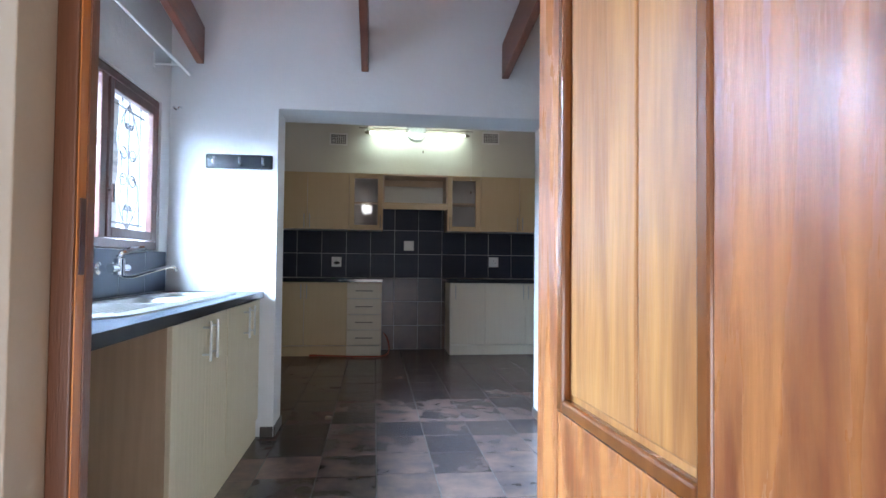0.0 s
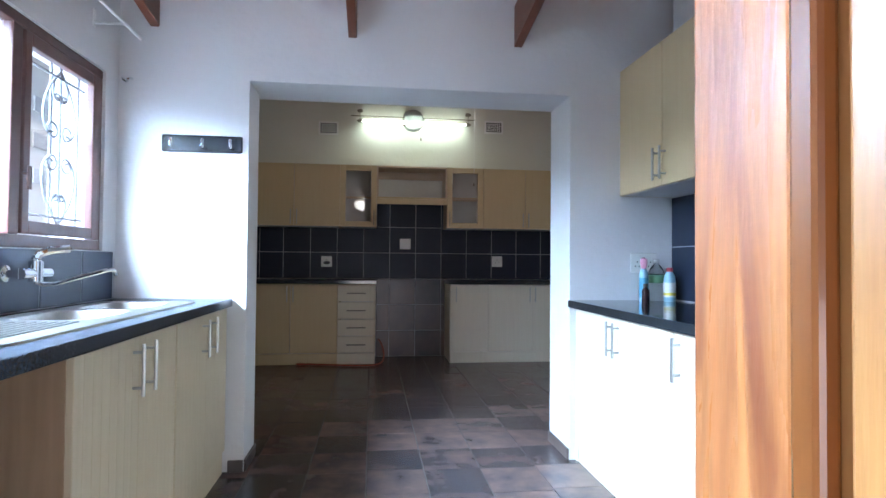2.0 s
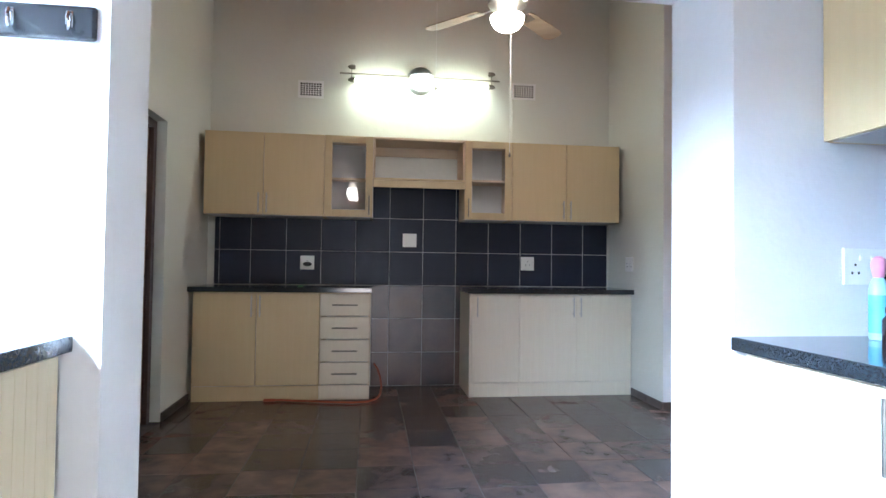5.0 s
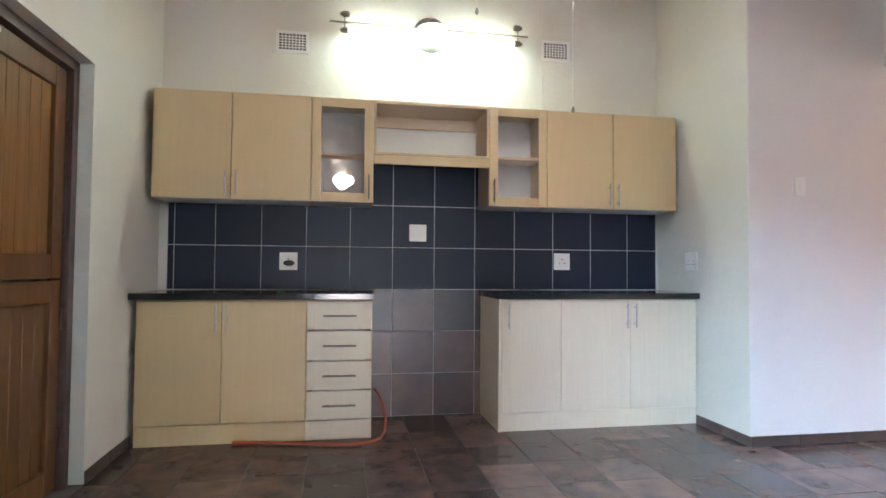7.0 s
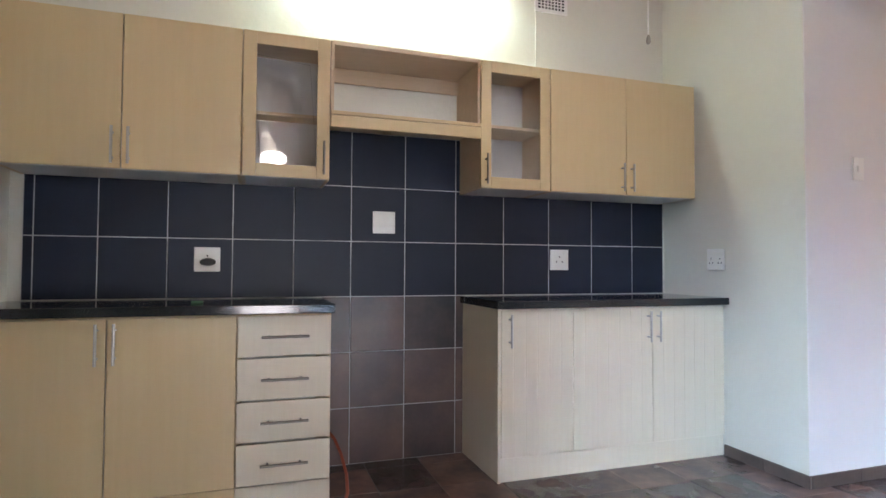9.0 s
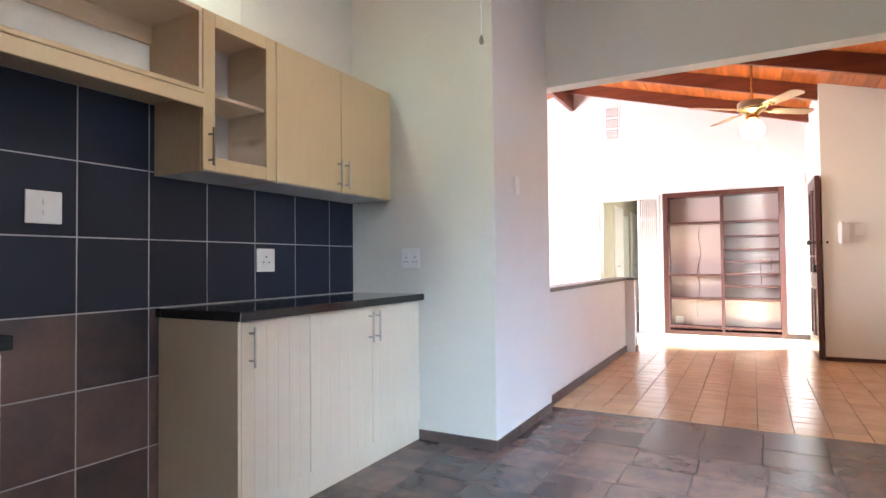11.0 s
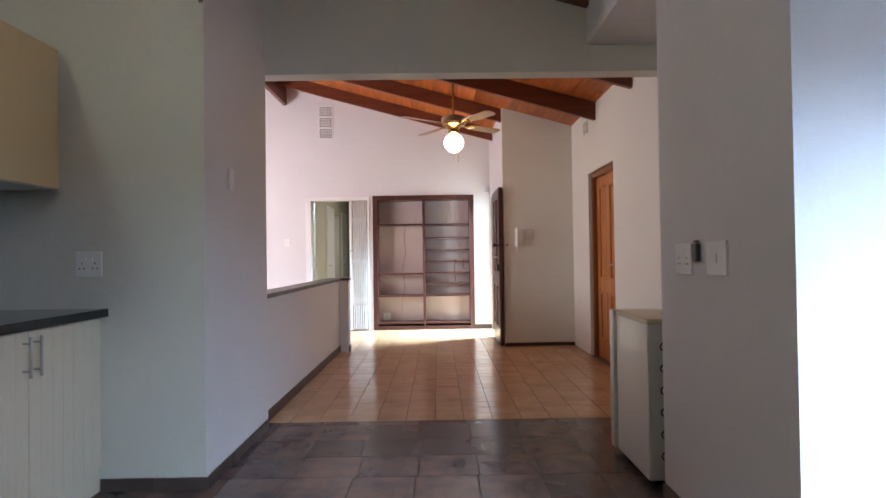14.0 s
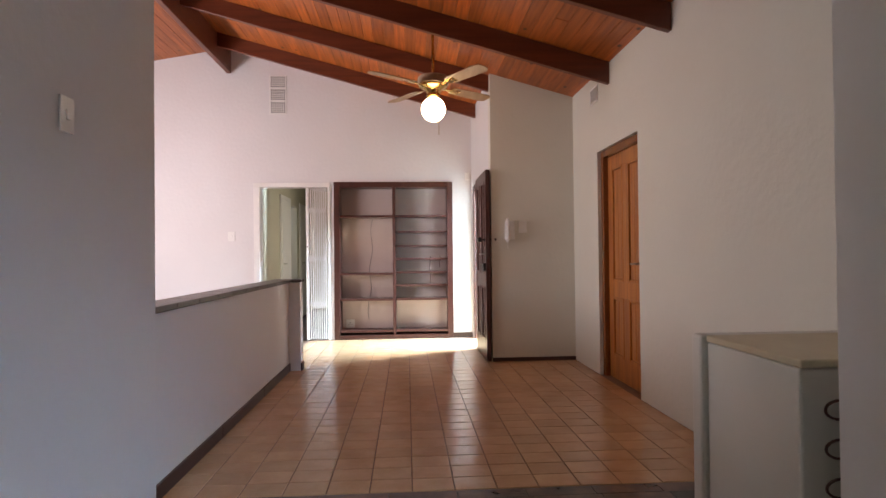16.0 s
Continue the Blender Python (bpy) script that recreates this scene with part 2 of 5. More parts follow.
M["skirt_wood"] = mat("dark_wood_skirting", (0.06, 0.025, 0.018), 0.4, second=(0.04, 0.016, 0.012), scale=4, stretch=(1, 6, 6), fine=0.2)
M["blade"] = mat("pale_fan_blade", (0.44, 0.33, 0.22), 0.45, second=(0.35, 0.25, 0.16), scale=3, stretch=(1, 8, 8), fine=0.1)
M["globe"] = mat("lit_globe_glass", (0.9, 0.88, 0.85), 0.3, emit=(1.0, 0.72, 0.46), strength=14.0)
M["globe_cool"] = mat("lit_bowl_glass", (0.9, 0.9, 0.88), 0.3, emit=(0.97, 0.97, 0.95), strength=24.0)
M["tube"] = mat("lit_fluorescent_tube", (0.9, 0.9, 0.9), 0.4, emit=(0.84, 1.0, 0.86), strength=14.0)
M["clear"] = glass("clear_glass")
M["bowl"] = mat("frosted_bowl_glass", (0.62, 0.64, 0.63), 0.35, second=(0.56, 0.58, 0.57), scale=10)
M["bowl"].node_tree.nodes["Principled BSDF"].inputs["Transmission Weight"].default_value = 0.55
M["pet"] = glass("clear_bottle_plastic", (0.92, 0.95, 0.97), 0.05)
M["label_blue"] = mat("blue_label", (0.06, 0.28, 0.42), 0.4, second=(0.10, 0.36, 0.48), scale=20)
M["bottle_blue"] = mat("pale_blue_plastic", (0.30, 0.52, 0.62), 0.3, second=(0.26, 0.47, 0.57), scale=14)
M["pink"] = mat("pink_plastic", (0.62, 0.25, 0.34), 0.35, second=(0.56, 0.2, 0.3), scale=14)
M["red"] = mat("red_plastic", (0.55, 0.04, 0.05), 0.35, second=(0.48, 0.03, 0.04), scale=14)
M["yellow"] = mat("yellow_label", (0.62, 0.5, 0.06), 0.4, second=(0.55, 0.43, 0.05), scale=14)
M["green"] = mat("green_label", (0.05, 0.16, 0.08), 0.4, second=(0.07, 0.2, 0.1), scale=14)
M["brown_glass"] = mat("dark_brown_bottle", (0.018, 0.008, 0.010), 0.15, second=(0.03, 0.012, 0.012), scale=14)
M["iron"] = mat("grey_painted_iron", (0.15, 0.145, 0.15), 0.5, second=(0.10, 0.10, 0.105), scale=20, bump=0.05)
M["outside_wall"] = mat("white_exterior_render", (0.75, 0.74, 0.72), 0.8, second=(0.68, 0.67, 0.65), scale=1.5, fine=0.06, bump=0.3, bump_scale=20)
M["outside_dark"] = mat("grey_window_glass", (0.58, 0.59, 0.62), 0.2, second=(0.52, 0.53, 0.56), scale=3)
M["roof_sheet"] = mat("grey_roof_sheet", (0.45, 0.45, 0.46), 0.5, second=(0.38, 0.38, 0.4), scale=2, fine=0.1)
M["paving"] = mat("concrete_paving", (0.33, 0.31, 0.29), 0.85, second=(0.26, 0.25, 0.23), scale=2.2, fine=0.2, bump=0.3, bump_scale=40)

# ---- mesh helpers ----


def box(bm, x0, x1, y0, y1, z0, z1, bevel=0.0):
    m = Matrix.LocRotScale(((x0 + x1) / 2, (y0 + y1) / 2, (z0 + z1) / 2), None, (abs(x1 - x0), abs(y1 - y0), abs(z1 - z0)))
    verts = bmesh.ops.create_cube(bm, size=1, matrix=m)["verts"]
    if bevel:
        edges = list({e for v in verts for e in v.link_edges})
        bmesh.ops.bevel(bm, geom=edges, offset=bevel, segments=2, affect="EDGES", profile=0.5)
    return bm


def tube(bm, a, b, r0, r1=None, seg=12):
    a, b = Vector(a), Vector(b)
    d = b - a
    m = Matrix.Translation((a + b) / 2) @ d.to_track_quat("Z", "Y").to_matrix().to_4x4()
    bmesh.ops.create_cone(bm, cap_ends=True, segments=seg, radius1=r0, radius2=r0 if r1 is None else r1, depth=d.length, matrix=m)
    return bm


def lathe(bm, rows, centre=(0, 0, 0), seg=24):
    """A turned shape: rows of radius and height."""
    c, rings = Vector(centre), []
    for r, z in rows:
        rings.append([bm.verts.new(c + Vector((r * math.cos(2 * math.pi * k / seg), r * math.sin(2 * math.pi * k / seg), z))) for k in range(seg)])
    for a, b in zip(rings, rings[1:]):
        for k in range(seg):
            bm.faces.new((a[k], a[(k + 1) % seg], b[(k + 1) % seg], b[k]))
    for ring, flip in ((rings[0], True), (rings[-1], False)):
        if (ring[0].co - ring[seg // 2].co).length > 1e-4:
            bm.faces.new(ring[::-1] if flip else ring)
    return bm


def sweep(bm, pts, r, seg=8):
    """A round rod along a line of points."""
    pts = [Vector(p) for p in pts]
    rings, side = [], None
    for k, p in enumerate(pts):
        d = (pts[min(k + 1, len(pts) - 1)] - pts[max(k - 1, 0)]).normalized()
        side = d.orthogonal().normalized() if side is None else (side - d * side.dot(d)).normalized()
        up = d.cross(side)
        rings.append([bm.verts.new(p + r * (math.cos(2 * math.pi * j / seg) * side + math.sin(2 * math.pi * j / seg) * up)) for j in range(seg)])
    for a, b in zip(rings, rings[1:]):
        for j in range(seg):
            bm.faces.new((a[j], a[(j + 1) % seg], b[(j + 1) % seg], b[j]))
    bm.faces.new(rings[0][::-1]), bm.faces.new(rings[-1])
    return bm


def prism(bm, outline, z0, z1):
    low = [bm.verts.new((x, y, z0)) for x, y in outline]
    top = [bm.verts.new((x, y, z1)) for x, y in outline]
    bm.faces.new(low[::-1]), bm.faces.new(top)
    for k in range(len(outline)):
        j = (k + 1) % len(outline)
        bm.faces.new((low[k], low[j], top[j], top[k]))
    return bm


def part(name, bm, material, parent=None, label="", smooth=False):
    me = bpy.data.meshes.new(name)
    bmesh.ops.recalc_face_normals(bm, faces=bm.faces)
    bm.to_mesh(me)
    bm.free()
    me.materials.append(material if not isinstance(material, str) else M[material])
    if smooth:
        me.polygons.foreach_set("use_smooth", [True] * len(me.polygons))
        me.set_sharp_from_angle(angle=radians(40))
    ob = new(name, me)
    if parent:
        ob.parent = parent
    if label:
        tagged(ob, label)
    return ob


def thing(name, m, label, category, group="", kind=""):
    ob = new(name)
    ob.empty_display_size = 0.1
    ob.matrix_world = m
    return tagged(ob, label, category, group, kind)


def B():
    return bmesh.new()


def slab(x0, x1, y0, y1, z0, z1, bevel=0.0):
    return box(B(), x0, x1, y0, y1, z0, z1, bevel)


# ---- the plan ----
BACK, NORTH_A, SOUTH_A = 6.77, 3.55, 3.20      # kitchen back wall; the two faces of the wall between scullery and kitchen
LEFT_K, NOOK, ROOM_N = -1.33, 2.31, 5.75       # kitchen left wall, nook wall, the wall beside the nook
LEFT_S, RIGHT_S = -1.27, 1.76                  # scullery walls
DOOR_IN, DOOR_OUT = 0.56, 0.33                 # entry wall
HEAD_0, HEAD_1, HEAD_Z = 3.30, 3.44, 2.37     # header to the entrance hall
HALL_S, HALL_E = 2.89, 8.385
RIDGE_Y, RIDGE_Z = 6.97, 3.88


def roof(y):
    return RIDGE_Z - 0.274 * (RIDGE_Y - y) if y < RIDGE_Y else RIDGE_Z - 0.19 * (y - RIDGE_Y)


def scullery_roof(y):
    return 2.92 + 0.14 * (SOUTH_A - y)


def wall(name, axis, p0, p1, a0, a1, top, holes=(), material="plaster", z0=0.0):
    """A wall that stands between p0 and p1 on one axis and runs from a0 to a1 on the other; holes: a0, a1, z0, z1; top: a height or a roof line."""
    line = top if callable(top) else (lambda y: top)
    cuts = sorted({a0, a1, *(h for hole in holes for h in hole[:2]), *([RIDGE_Y] if axis == "x" and a0 < RIDGE_Y < a1 else [])})
    bm = B()
    for c0, c1 in zip(cuts, cuts[1:]):
        spans, z = [], z0
        for h in sorted((h for h in holes if h[0] <= c0 + 1e-6 and h[1] >= c1 - 1e-6), key=lambda h: h[2]):
            if h[2] > z:
                spans.append((z, h[2]))
            z = h[3]
        spans.append((z, None))
        for s0, s1 in spans:
            cube = bmesh.ops.create_cube(bm, size=1)["verts"]
            for v in cube:
                a, p, up = (c1 if v.co.x > 0 else c0), (p1 if v.co.y > 0 else p0), v.co.z > 0
                y = a if axis == "x" else p
                v.co = (p, a, 0) if axis == "x" else (a, p, 0)
                v.co.z = (line(y) if s1 is None else s1) if up else s0
    bmesh.ops.remove_doubles(bm, verts=bm.verts, dist=1e-4)
    return tagged(part(name, bm, material), kind="structure")


# walls
wall("wall_scullery_left", "x", LEFT_S - 0.24, LEFT_S, DOOR_OUT, NORTH_A, scullery_roof, [(0.85, 3.06, 1.14, 2.02)])
wall("wall_entry", "y", DOOR_OUT, DOOR_IN, LEFT_S, RIGHT_S, scullery_roof, [(-0.480, 0.36, 0.0, 2.08)])
wall("wall_scullery_right", "x", RIGHT_S, RIGHT_S + 0.11, DOOR_OUT, SOUTH_A, scullery_roof)
wall("wall_between", "y", SOUTH_A, NORTH_A, LEFT_S, 2.145, roof, [(LEFT_S, 1.14, 0.0, 2.05)])
wall("wall_between_left", "y", SOUTH_A, 3.465, LEFT_S, -0.620, 2.05)
wall("wall_kitchen_left", "x", LEFT_K - 0.24, LEFT_K, NORTH_A, BACK, roof, [(4.78, 5.72, 0.0, 2.05)], "plaster_olive")
wall("wall_kitchen_back", "y", BACK, BACK + 0.15, LEFT_K - 0.24, NOOK + 0.15, roof, material="plaster_olive")
wall("wall_nook", "x", NOOK, NOOK + 0.15, ROOM_N + 0.004, BACK, roof, material="plaster_olive")
wall("wall_beside_nook", "y", ROOM_N, ROOM_N + 0.15, NOOK + 0.003, HEAD_0 + 0.02, roof)
wall("wall_header", "x", HEAD_0, HEAD_1, 3.55, ROOM_N + 0.15, roof, material="plaster_olive", z0=HEAD_Z)
wall("wall_alcove_top", "y", HALL_S, 3.57, 2.145, HEAD_1, roof, z0=2.55)
wall("wall_alcove_header", "x", HEAD_0, HEAD_1, HALL_S, 3.55, 2.548, z0=HEAD_Z, material="plaster_olive")
wall("wall_hall_south", "y", HALL_S - 0.15, HALL_S, 2.02, 6.77, roof, [(4.96, 5.87, 0.0, 2.04)], "plaster_olive")
wall("wall_hall_stub", "x", 6.62, 6.77, HALL_S, 3.77, roof, material="plaster_olive")
wall("wall_front", "y", 3.62, 3.77, 6.77, HALL_E, roof, [(7.44, 8.30, 0.0, 2.03)])
wall("wall_hall_end", "x", HALL_E, HALL_E + 0.15, 3.62, 9.6, roof, [(5.70, 6.58, 0.0, 2.03), (4.05, 5.60, 0.02, 2.09)])
wall("wall_half", "y", 5.80, 5.94, HEAD_0 + 0.02, 6.36, 0.855)
wall("wall_half_pillar", "x", 6.36, 6.49, 5.69, 5.94, 0.855)
wall("wall_lounge_west", "x", NOOK + 0.15, NOOK + 0.30, ROOM_N + 0.15, 9.6, roof)
# The window hole is added, out of view, for the lounge fill lamp.
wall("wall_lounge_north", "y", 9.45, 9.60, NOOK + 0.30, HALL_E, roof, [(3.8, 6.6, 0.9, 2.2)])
wall("wall_alcove_west", "x", 2.02, 2.145, HALL_S, SOUTH_A, 2.55)
# hall beyond the trellis gate
wall("wall_passage_left", "y", 6.62, 6.72, HALL_E + 0.15, 13.0, 2.5, [(10.3, 11.1, 0.0, 2.0)], "plaster_hall")
# The opening in the right wall is added to let the passage fill lamp in.
wall("wall_passage_right", "y", 5.35, 5.45, HALL_E + 0.40, 13.0, 2.5, [(9.6, 10.3, 0.0, 2.0)], "plaster_hall")
wall("wall_passage_end", "x", 13.0, 13.1, 5.35, 6.72, 2.5, material="plaster_hall")
tagged(part("ceiling_passage", slab(HALL_E + 0.15, 13.1, 5.35, 6.72, 2.5, 2.56), "white_paint"), kind="structure")

# ---- floors and ceilings ----
tagged(part("ground", slab(-60, 70, -60, 70, -0.35, -0.16), "paving"), kind="structure")
tagged(part("floor_porch", slab(-2.2, 3.2, -3.0, 0.325, -0.155, -0.012), "paving"), kind="structure")
# Unseen roof, added to keep the sun off the entry.
tagged(part("ceiling_porch", slab(-1.5, 3.4, -5.4, 0.325, 2.5, 2.58), "white_paint"), kind="structure")
# Unseen side wall, added to keep the window lamp out of the porch.
wall("wall_porch_side", "x", -1.6, -1.5, -3.0, DOOR_OUT, 2.5, material="outside_wall")
wall("wall_porch", "y", -3.15, -3.0, -2.6, 3.4, 2.5, [(-1.9, 2.6, 0.8, 2.3)], "outside_wall")
floor_kitchen = tagged(part("floor_kitchen", box(slab(-1.6, RIGHT_S + 0.11, DOOR_OUT, 2.74, -0.15, -0.004), -1.6, HEAD_1, 2.74, BACK + 0.1, -0.15, -0.004), "grout_dark"), kind="structure")
floor_hall = tagged(part("floor_hall", slab(HEAD_1, HALL_E, 2.7, 9.6, -0.15, -0.004), "grout_tan"), kind="structure")
tagged(part("floor_lounge", slab(NOOK + 0.15, HEAD_1 - 0.002, BACK + 0.1, 9.6, -0.15, -0.004), "grout_tan"), kind="structure")
tagged(part("floor_passage", slab(HALL_E, 13.1, 5.3, 6.75, -0.15, -0.001), "grout_dark"), kind="structure")


def board_ceiling(name, x0, x1, y0, y1, line, width=0.105, material="board"):
    """Boards laid side by side along x under a sloping roof, with small gaps; one mesh."""
    bm = B()
    n = max(1, round((y1 - y0) / width))
    for k in range(n):
        a, b = y0 + (y1 - y0) * k / n + 0.002, y0 + (y1 - y0) * (k + 1) / n - 0.002
        xs = [x0, x0 + (x1 - x0) * random.uniform(0.25, 0.75), x1]
        for u, v in zip(xs, xs[1:]):
            dz = random.uniform(-0.0015, 0.0015)
            vs = [bm.verts.new((x, y, line(y) + dz + h)) for h in (0, 0.018) for x, y in ((u + 0.001, a), (v - 0.001, a), (v - 0.001, b), (u + 0.001, b))]
            for f in ((0, 3, 2, 1), (4, 5, 6, 7), (0, 1, 5, 4), (1, 2, 6, 5), (2, 3, 7, 6), (3, 0, 4, 7)):
                bm.faces.new([vs[i] for i in f])
    for (a, b) in ((y0, y1),):
        vs = [bm.verts.new((x, y, line(y) + h)) for h in (0.02, 0.06) for x, y in ((x0, a), (x1, a), (x1, b), (x0, b))]
        for f in ((0, 3, 2, 1), (4, 5, 6, 7), (0, 1, 5, 4), (1, 2, 6, 5), (2, 3, 7, 6), (3, 0, 4, 7)):
            bm.faces.new([vs[i] for i in f])
    return tagged(part(name, bm, material), kind="structure")


def island_tint(m, amount):
    """Gives every board of a joined mesh a tone of its own."""
    n, l = m.node_tree.nodes, m.node_tree.links
    b = n["Principled BSDF"]
    src = b.inputs["Base Color"].links[0].from_socket
    geo, hsv, mul = n.new("ShaderNodeNewGeometry"), n.new("ShaderNodeHueSaturation"), n.new("ShaderNodeMath")
    mul.operation = "MULTIPLY_ADD"
    mul.inputs[1].default_value, mul.inputs[2].default_value = amount, 1 - amount / 2
    l.new(geo.outputs["Random Per Island"], mul.inputs[0])
    l.new(mul.outputs[0], hsv.inputs["Value"])
    l.new(src, hsv.inputs["Color"])
    l.new(hsv.outputs["Color"], b.inputs["Base Color"])


def knots(m, scale, size):
    """Small dark knots scattered over a timber."""
    n, l = m.node_tree.nodes, m.node_tree.links
    b = n["Principled BSDF"]
    src = b.inputs["Base Color"].links[0].from_socket
    tc, mp, vor, ramp, mix = n.new("ShaderNodeTexCoord"), n.new("ShaderNodeMapping"), n.new("ShaderNodeTexVoronoi"), n.new("ShaderNodeMapRange"), n.new("ShaderNodeMix")
    mp.inputs["Scale"].default_value = (0.6, 1.0, 1.0)
    vor.inputs["Scale"].default_value = scale
    ramp.inputs["From Min"].default_value, ramp.inputs["From Max"].default_value = size * 0.5, size
    mix.data_type = "RGBA"
    mix.inputs["A"].default_value = (0.05, 0.014, 0.006, 1)
    l.new(tc.outputs["Object"], mp.inputs["Vector"])
    l.new(mp.outputs[0], vor.inputs["Vector"])
    l.new(vor.outputs["Distance"], ramp.inputs["Value"])
    l.new(ramp.outputs[0], mix.inputs["Factor"])
    l.new(src, mix.inputs["B"])
    l.new(mix.outputs["Result"], b.inputs["Base Color"])


island_tint(M["board"], 0.6)
knots(M["board"], 5.0, 0.11)
board_ceiling("ceiling_main_south", -1.6, HALL_E + 0.15, 2.75, RIDGE_Y, roof)
board_ceiling("ceiling_main_north", -1.6, HALL_E + 0.15, RIDGE_Y, 9.6, roof)
board_ceiling("ceiling_scullery", LEFT_S - 0.24, RIGHT_S + 0.11, DOOR_OUT, SOUTH_A + 0.01, scullery_roof)


def rafter(x, y0, y1, line, depth, width=0.052):
    bm = B()
    h = width / 2
    vs = [bm.verts.new((x + sx * h, y, line(y) - (depth if low else 0.002))) for low in (True, False) for y in (y0, y1) for sx in (-1, 1)]
    for f in ((0, 2, 3, 1), (4, 5, 7, 6), (0, 1, 5, 4), (2, 6, 7, 3), (0, 4, 6, 2), (1, 3, 7, 5)):
        bm.faces.new([vs[i] for i in f])
    bmesh.ops.bevel(bm, geom=list(bm.edges), offset=0.004, segments=1, affect="EDGES")
    return tagged(part("ceiling_beam", bm, "beam"), "dark red-brown varnished timber rafter under the boarded ceiling", "roof beam", "roof beams")


for x in (4.40, 5.55):
    rafter(x, HALL_S + 0.003, RIDGE_Y - 0.03, roof, 0.19)
for x in (6.70, 7.85):
    rafter(x, 3.773, RIDGE_Y - 0.03, roof, 0.17)
for x in (3.24,):
    rafter(x, 3.575, ROOM_N - 0.003, roof, 0.17)
for x in (2.10, 0.95, -0.20):
    rafter(x, NORTH_A + 0.003, BACK - 0.003, roof, 0.17)
for x in (-1.10, -0.085, 0.835):
    rafter(x, DOOR_IN - 0.005, SOUTH_A + 0.005, lambda y: 2.545 + 0.17 * (SOUTH_A - y), 0.235, 0.046)
bm = slab(NOOK + 0.305, HALL_E - 0.003, RIDGE_Y - 0.028, RIDGE_Y + 0.028, RIDGE_Z - 0.34, RIDGE_Z - 0.012, 0.004)
tagged(part("ridge_beam", bm, "beam"), "deep dark red-brown timber ridge beam", "roof beam", "roof beams")

# ---- doors ----


def handle_bar(bm, a, b, out, r=0.006, stand=0.032):
    """A straight bar handle on two posts; out: the way it stands off."""
    a, b, out = Vector(a), Vector(b), Vector(out)
    tube(bm, a + out * stand, b + out * stand, r)
    for k in (0.16, 0.84):
        p = a.lerp(b, k)
        tube(bm, p, p + out * stand, r * 0.8)
    return bm


def panel_door(name, m, w, h, t, label, columns=None, wood="door_wood", panel="door_panel", mould="door_mould", rail=0.86, stile=0.10, handle_x=0.055, handle_z=1.28, handle_mat="steel", bead=0.5, kind="structure"):
    """Four-panel door: local x along the width from the hinge, y through the thickness, z up."""
    door = thing(name, m, label, "door", kind=kind)
    mid = w / 2
    part("stile", slab(0, stile, 0, t, 0, h, 0.003), wood, door)
    columns = columns or ((stile, mid - 0.055), (mid + 0.055, w - stile))
    part("stile", slab(columns[-1][1], w, 0, t, 0, h, 0.003), wood, door)
    rails = ((0.0, 0.2), (rail - 0.14, rail), (h - 0.11, h))
    for z0, z1 in rails:
        part("rail", slab(stile + 0.0005, columns[-1][1] - 0.0005, 0.0005, t - 0.0005, z0, z1, 0.002), wood, door)
    for (z0, z1) in ((0.2, rail - 0.14), (rail, h - 0.11)):
        if len(columns) > 1:
            part("mullion", slab(mid - 0.055, mid + 0.055, 0.001, t - 0.001, z0 + 0.0005, z1 - 0.0005, 0.002), wood, door)
        for x0, x1 in columns:
            p = slab(x0 + 0.004, x1 - 0.004, t * 0.36, t * 0.64, z0 + 0.004, z1 - 0.004)
            cx = x0 + (x1 - x0) * bead
            pan = part("panel", p, panel, door)
            for b0, b1 in ((x0 + 0.032, cx - 0.0015), (cx + 0.0015, x1 - 0.032)):
                part("raised_board", slab(b0, b1, t * 0.22, t * 0.78, z0 + 0.032, z1 - 0.032, 0.004), panel, pan)
            mo = B()
            for s0, s1 in ((-0.003, t * 0.36), (t * 0.64, t + 0.003)):
                box(mo, x0, x0 + 0.024, s0, s1, z0, z1, 0.005)
                box(mo, x1 - 0.024, x1, s0, s1, z0, z1, 0.005)
                box(mo, x0 + 0.024, x1 - 0.024, s0, s1, z0, z0 + 0.024, 0.005)
                box(mo, x0 + 0.024, x1 - 0.024, s0, s1, z1 - 0.024, z1, 0.005)
            part("moulding", mo, mould, pan)
    for side, y in ((-1, 0), (1, t)):
        hd = B()
        box(hd, w - handle_x - 0.02, w - handle_x + 0.02, min(y, y + side * 0.004), max(y, y + side * 0.004), handle_z - 0.09, handle_z + 0.09, 0.002)
        tube(hd, (w - handle_x, y, handle_z), (w - handle_x, y + side * 0.045, handle_z), 0.009)
        sweep(hd, [(w - handle_x, y + side * 0.043, handle_z), (w - handle_x - 0.045, y + side * 0.047, handle_z + 0.002), (w - handle_x - 0.095, y + side * 0.046, handle_z - 0.004), (w - handle_x - 0.123, y + side * 0.042, handle_z - 0.001)], 0.0085)
        part("door_handle", hd, handle_mat, door, smooth=True)
    return door


# entry door, open towards the porch
a = radians(2.4)
m = Matrix(((math.sin(a), math.cos(a), 0, 0.283), (-math.cos(a), math.sin(a), 0, 0.537), (0, 0, 1, 0.02), (0, 0, 0, 1)))
panel_door("door_entry", m, 0.82, 2.0, 0.04, "honey-varnished wooden panel door standing open at the scullery entrance", columns=((0.10, 0.495),), bead=0.6, rail=0.828, stile=0.10, handle_x=0.045, handle_z=1.248)
frame_e = thing("door_frame_entry", pose(0, 0, 0), "worn red-brown wooden frame of the entrance door", "door frame", kind="structure")
jamb = part("jamb", slab(-0.4575, -0.427, 0.405, 0.455, 0, 2.02, 0.003), "frame_wood", frame_e)
part("rebate", slab(-0.4268, -0.4245, 0.409, 0.431, 0, 2.02, 0.0006), "hall_door", jamb, "worn orange-brown rebate")
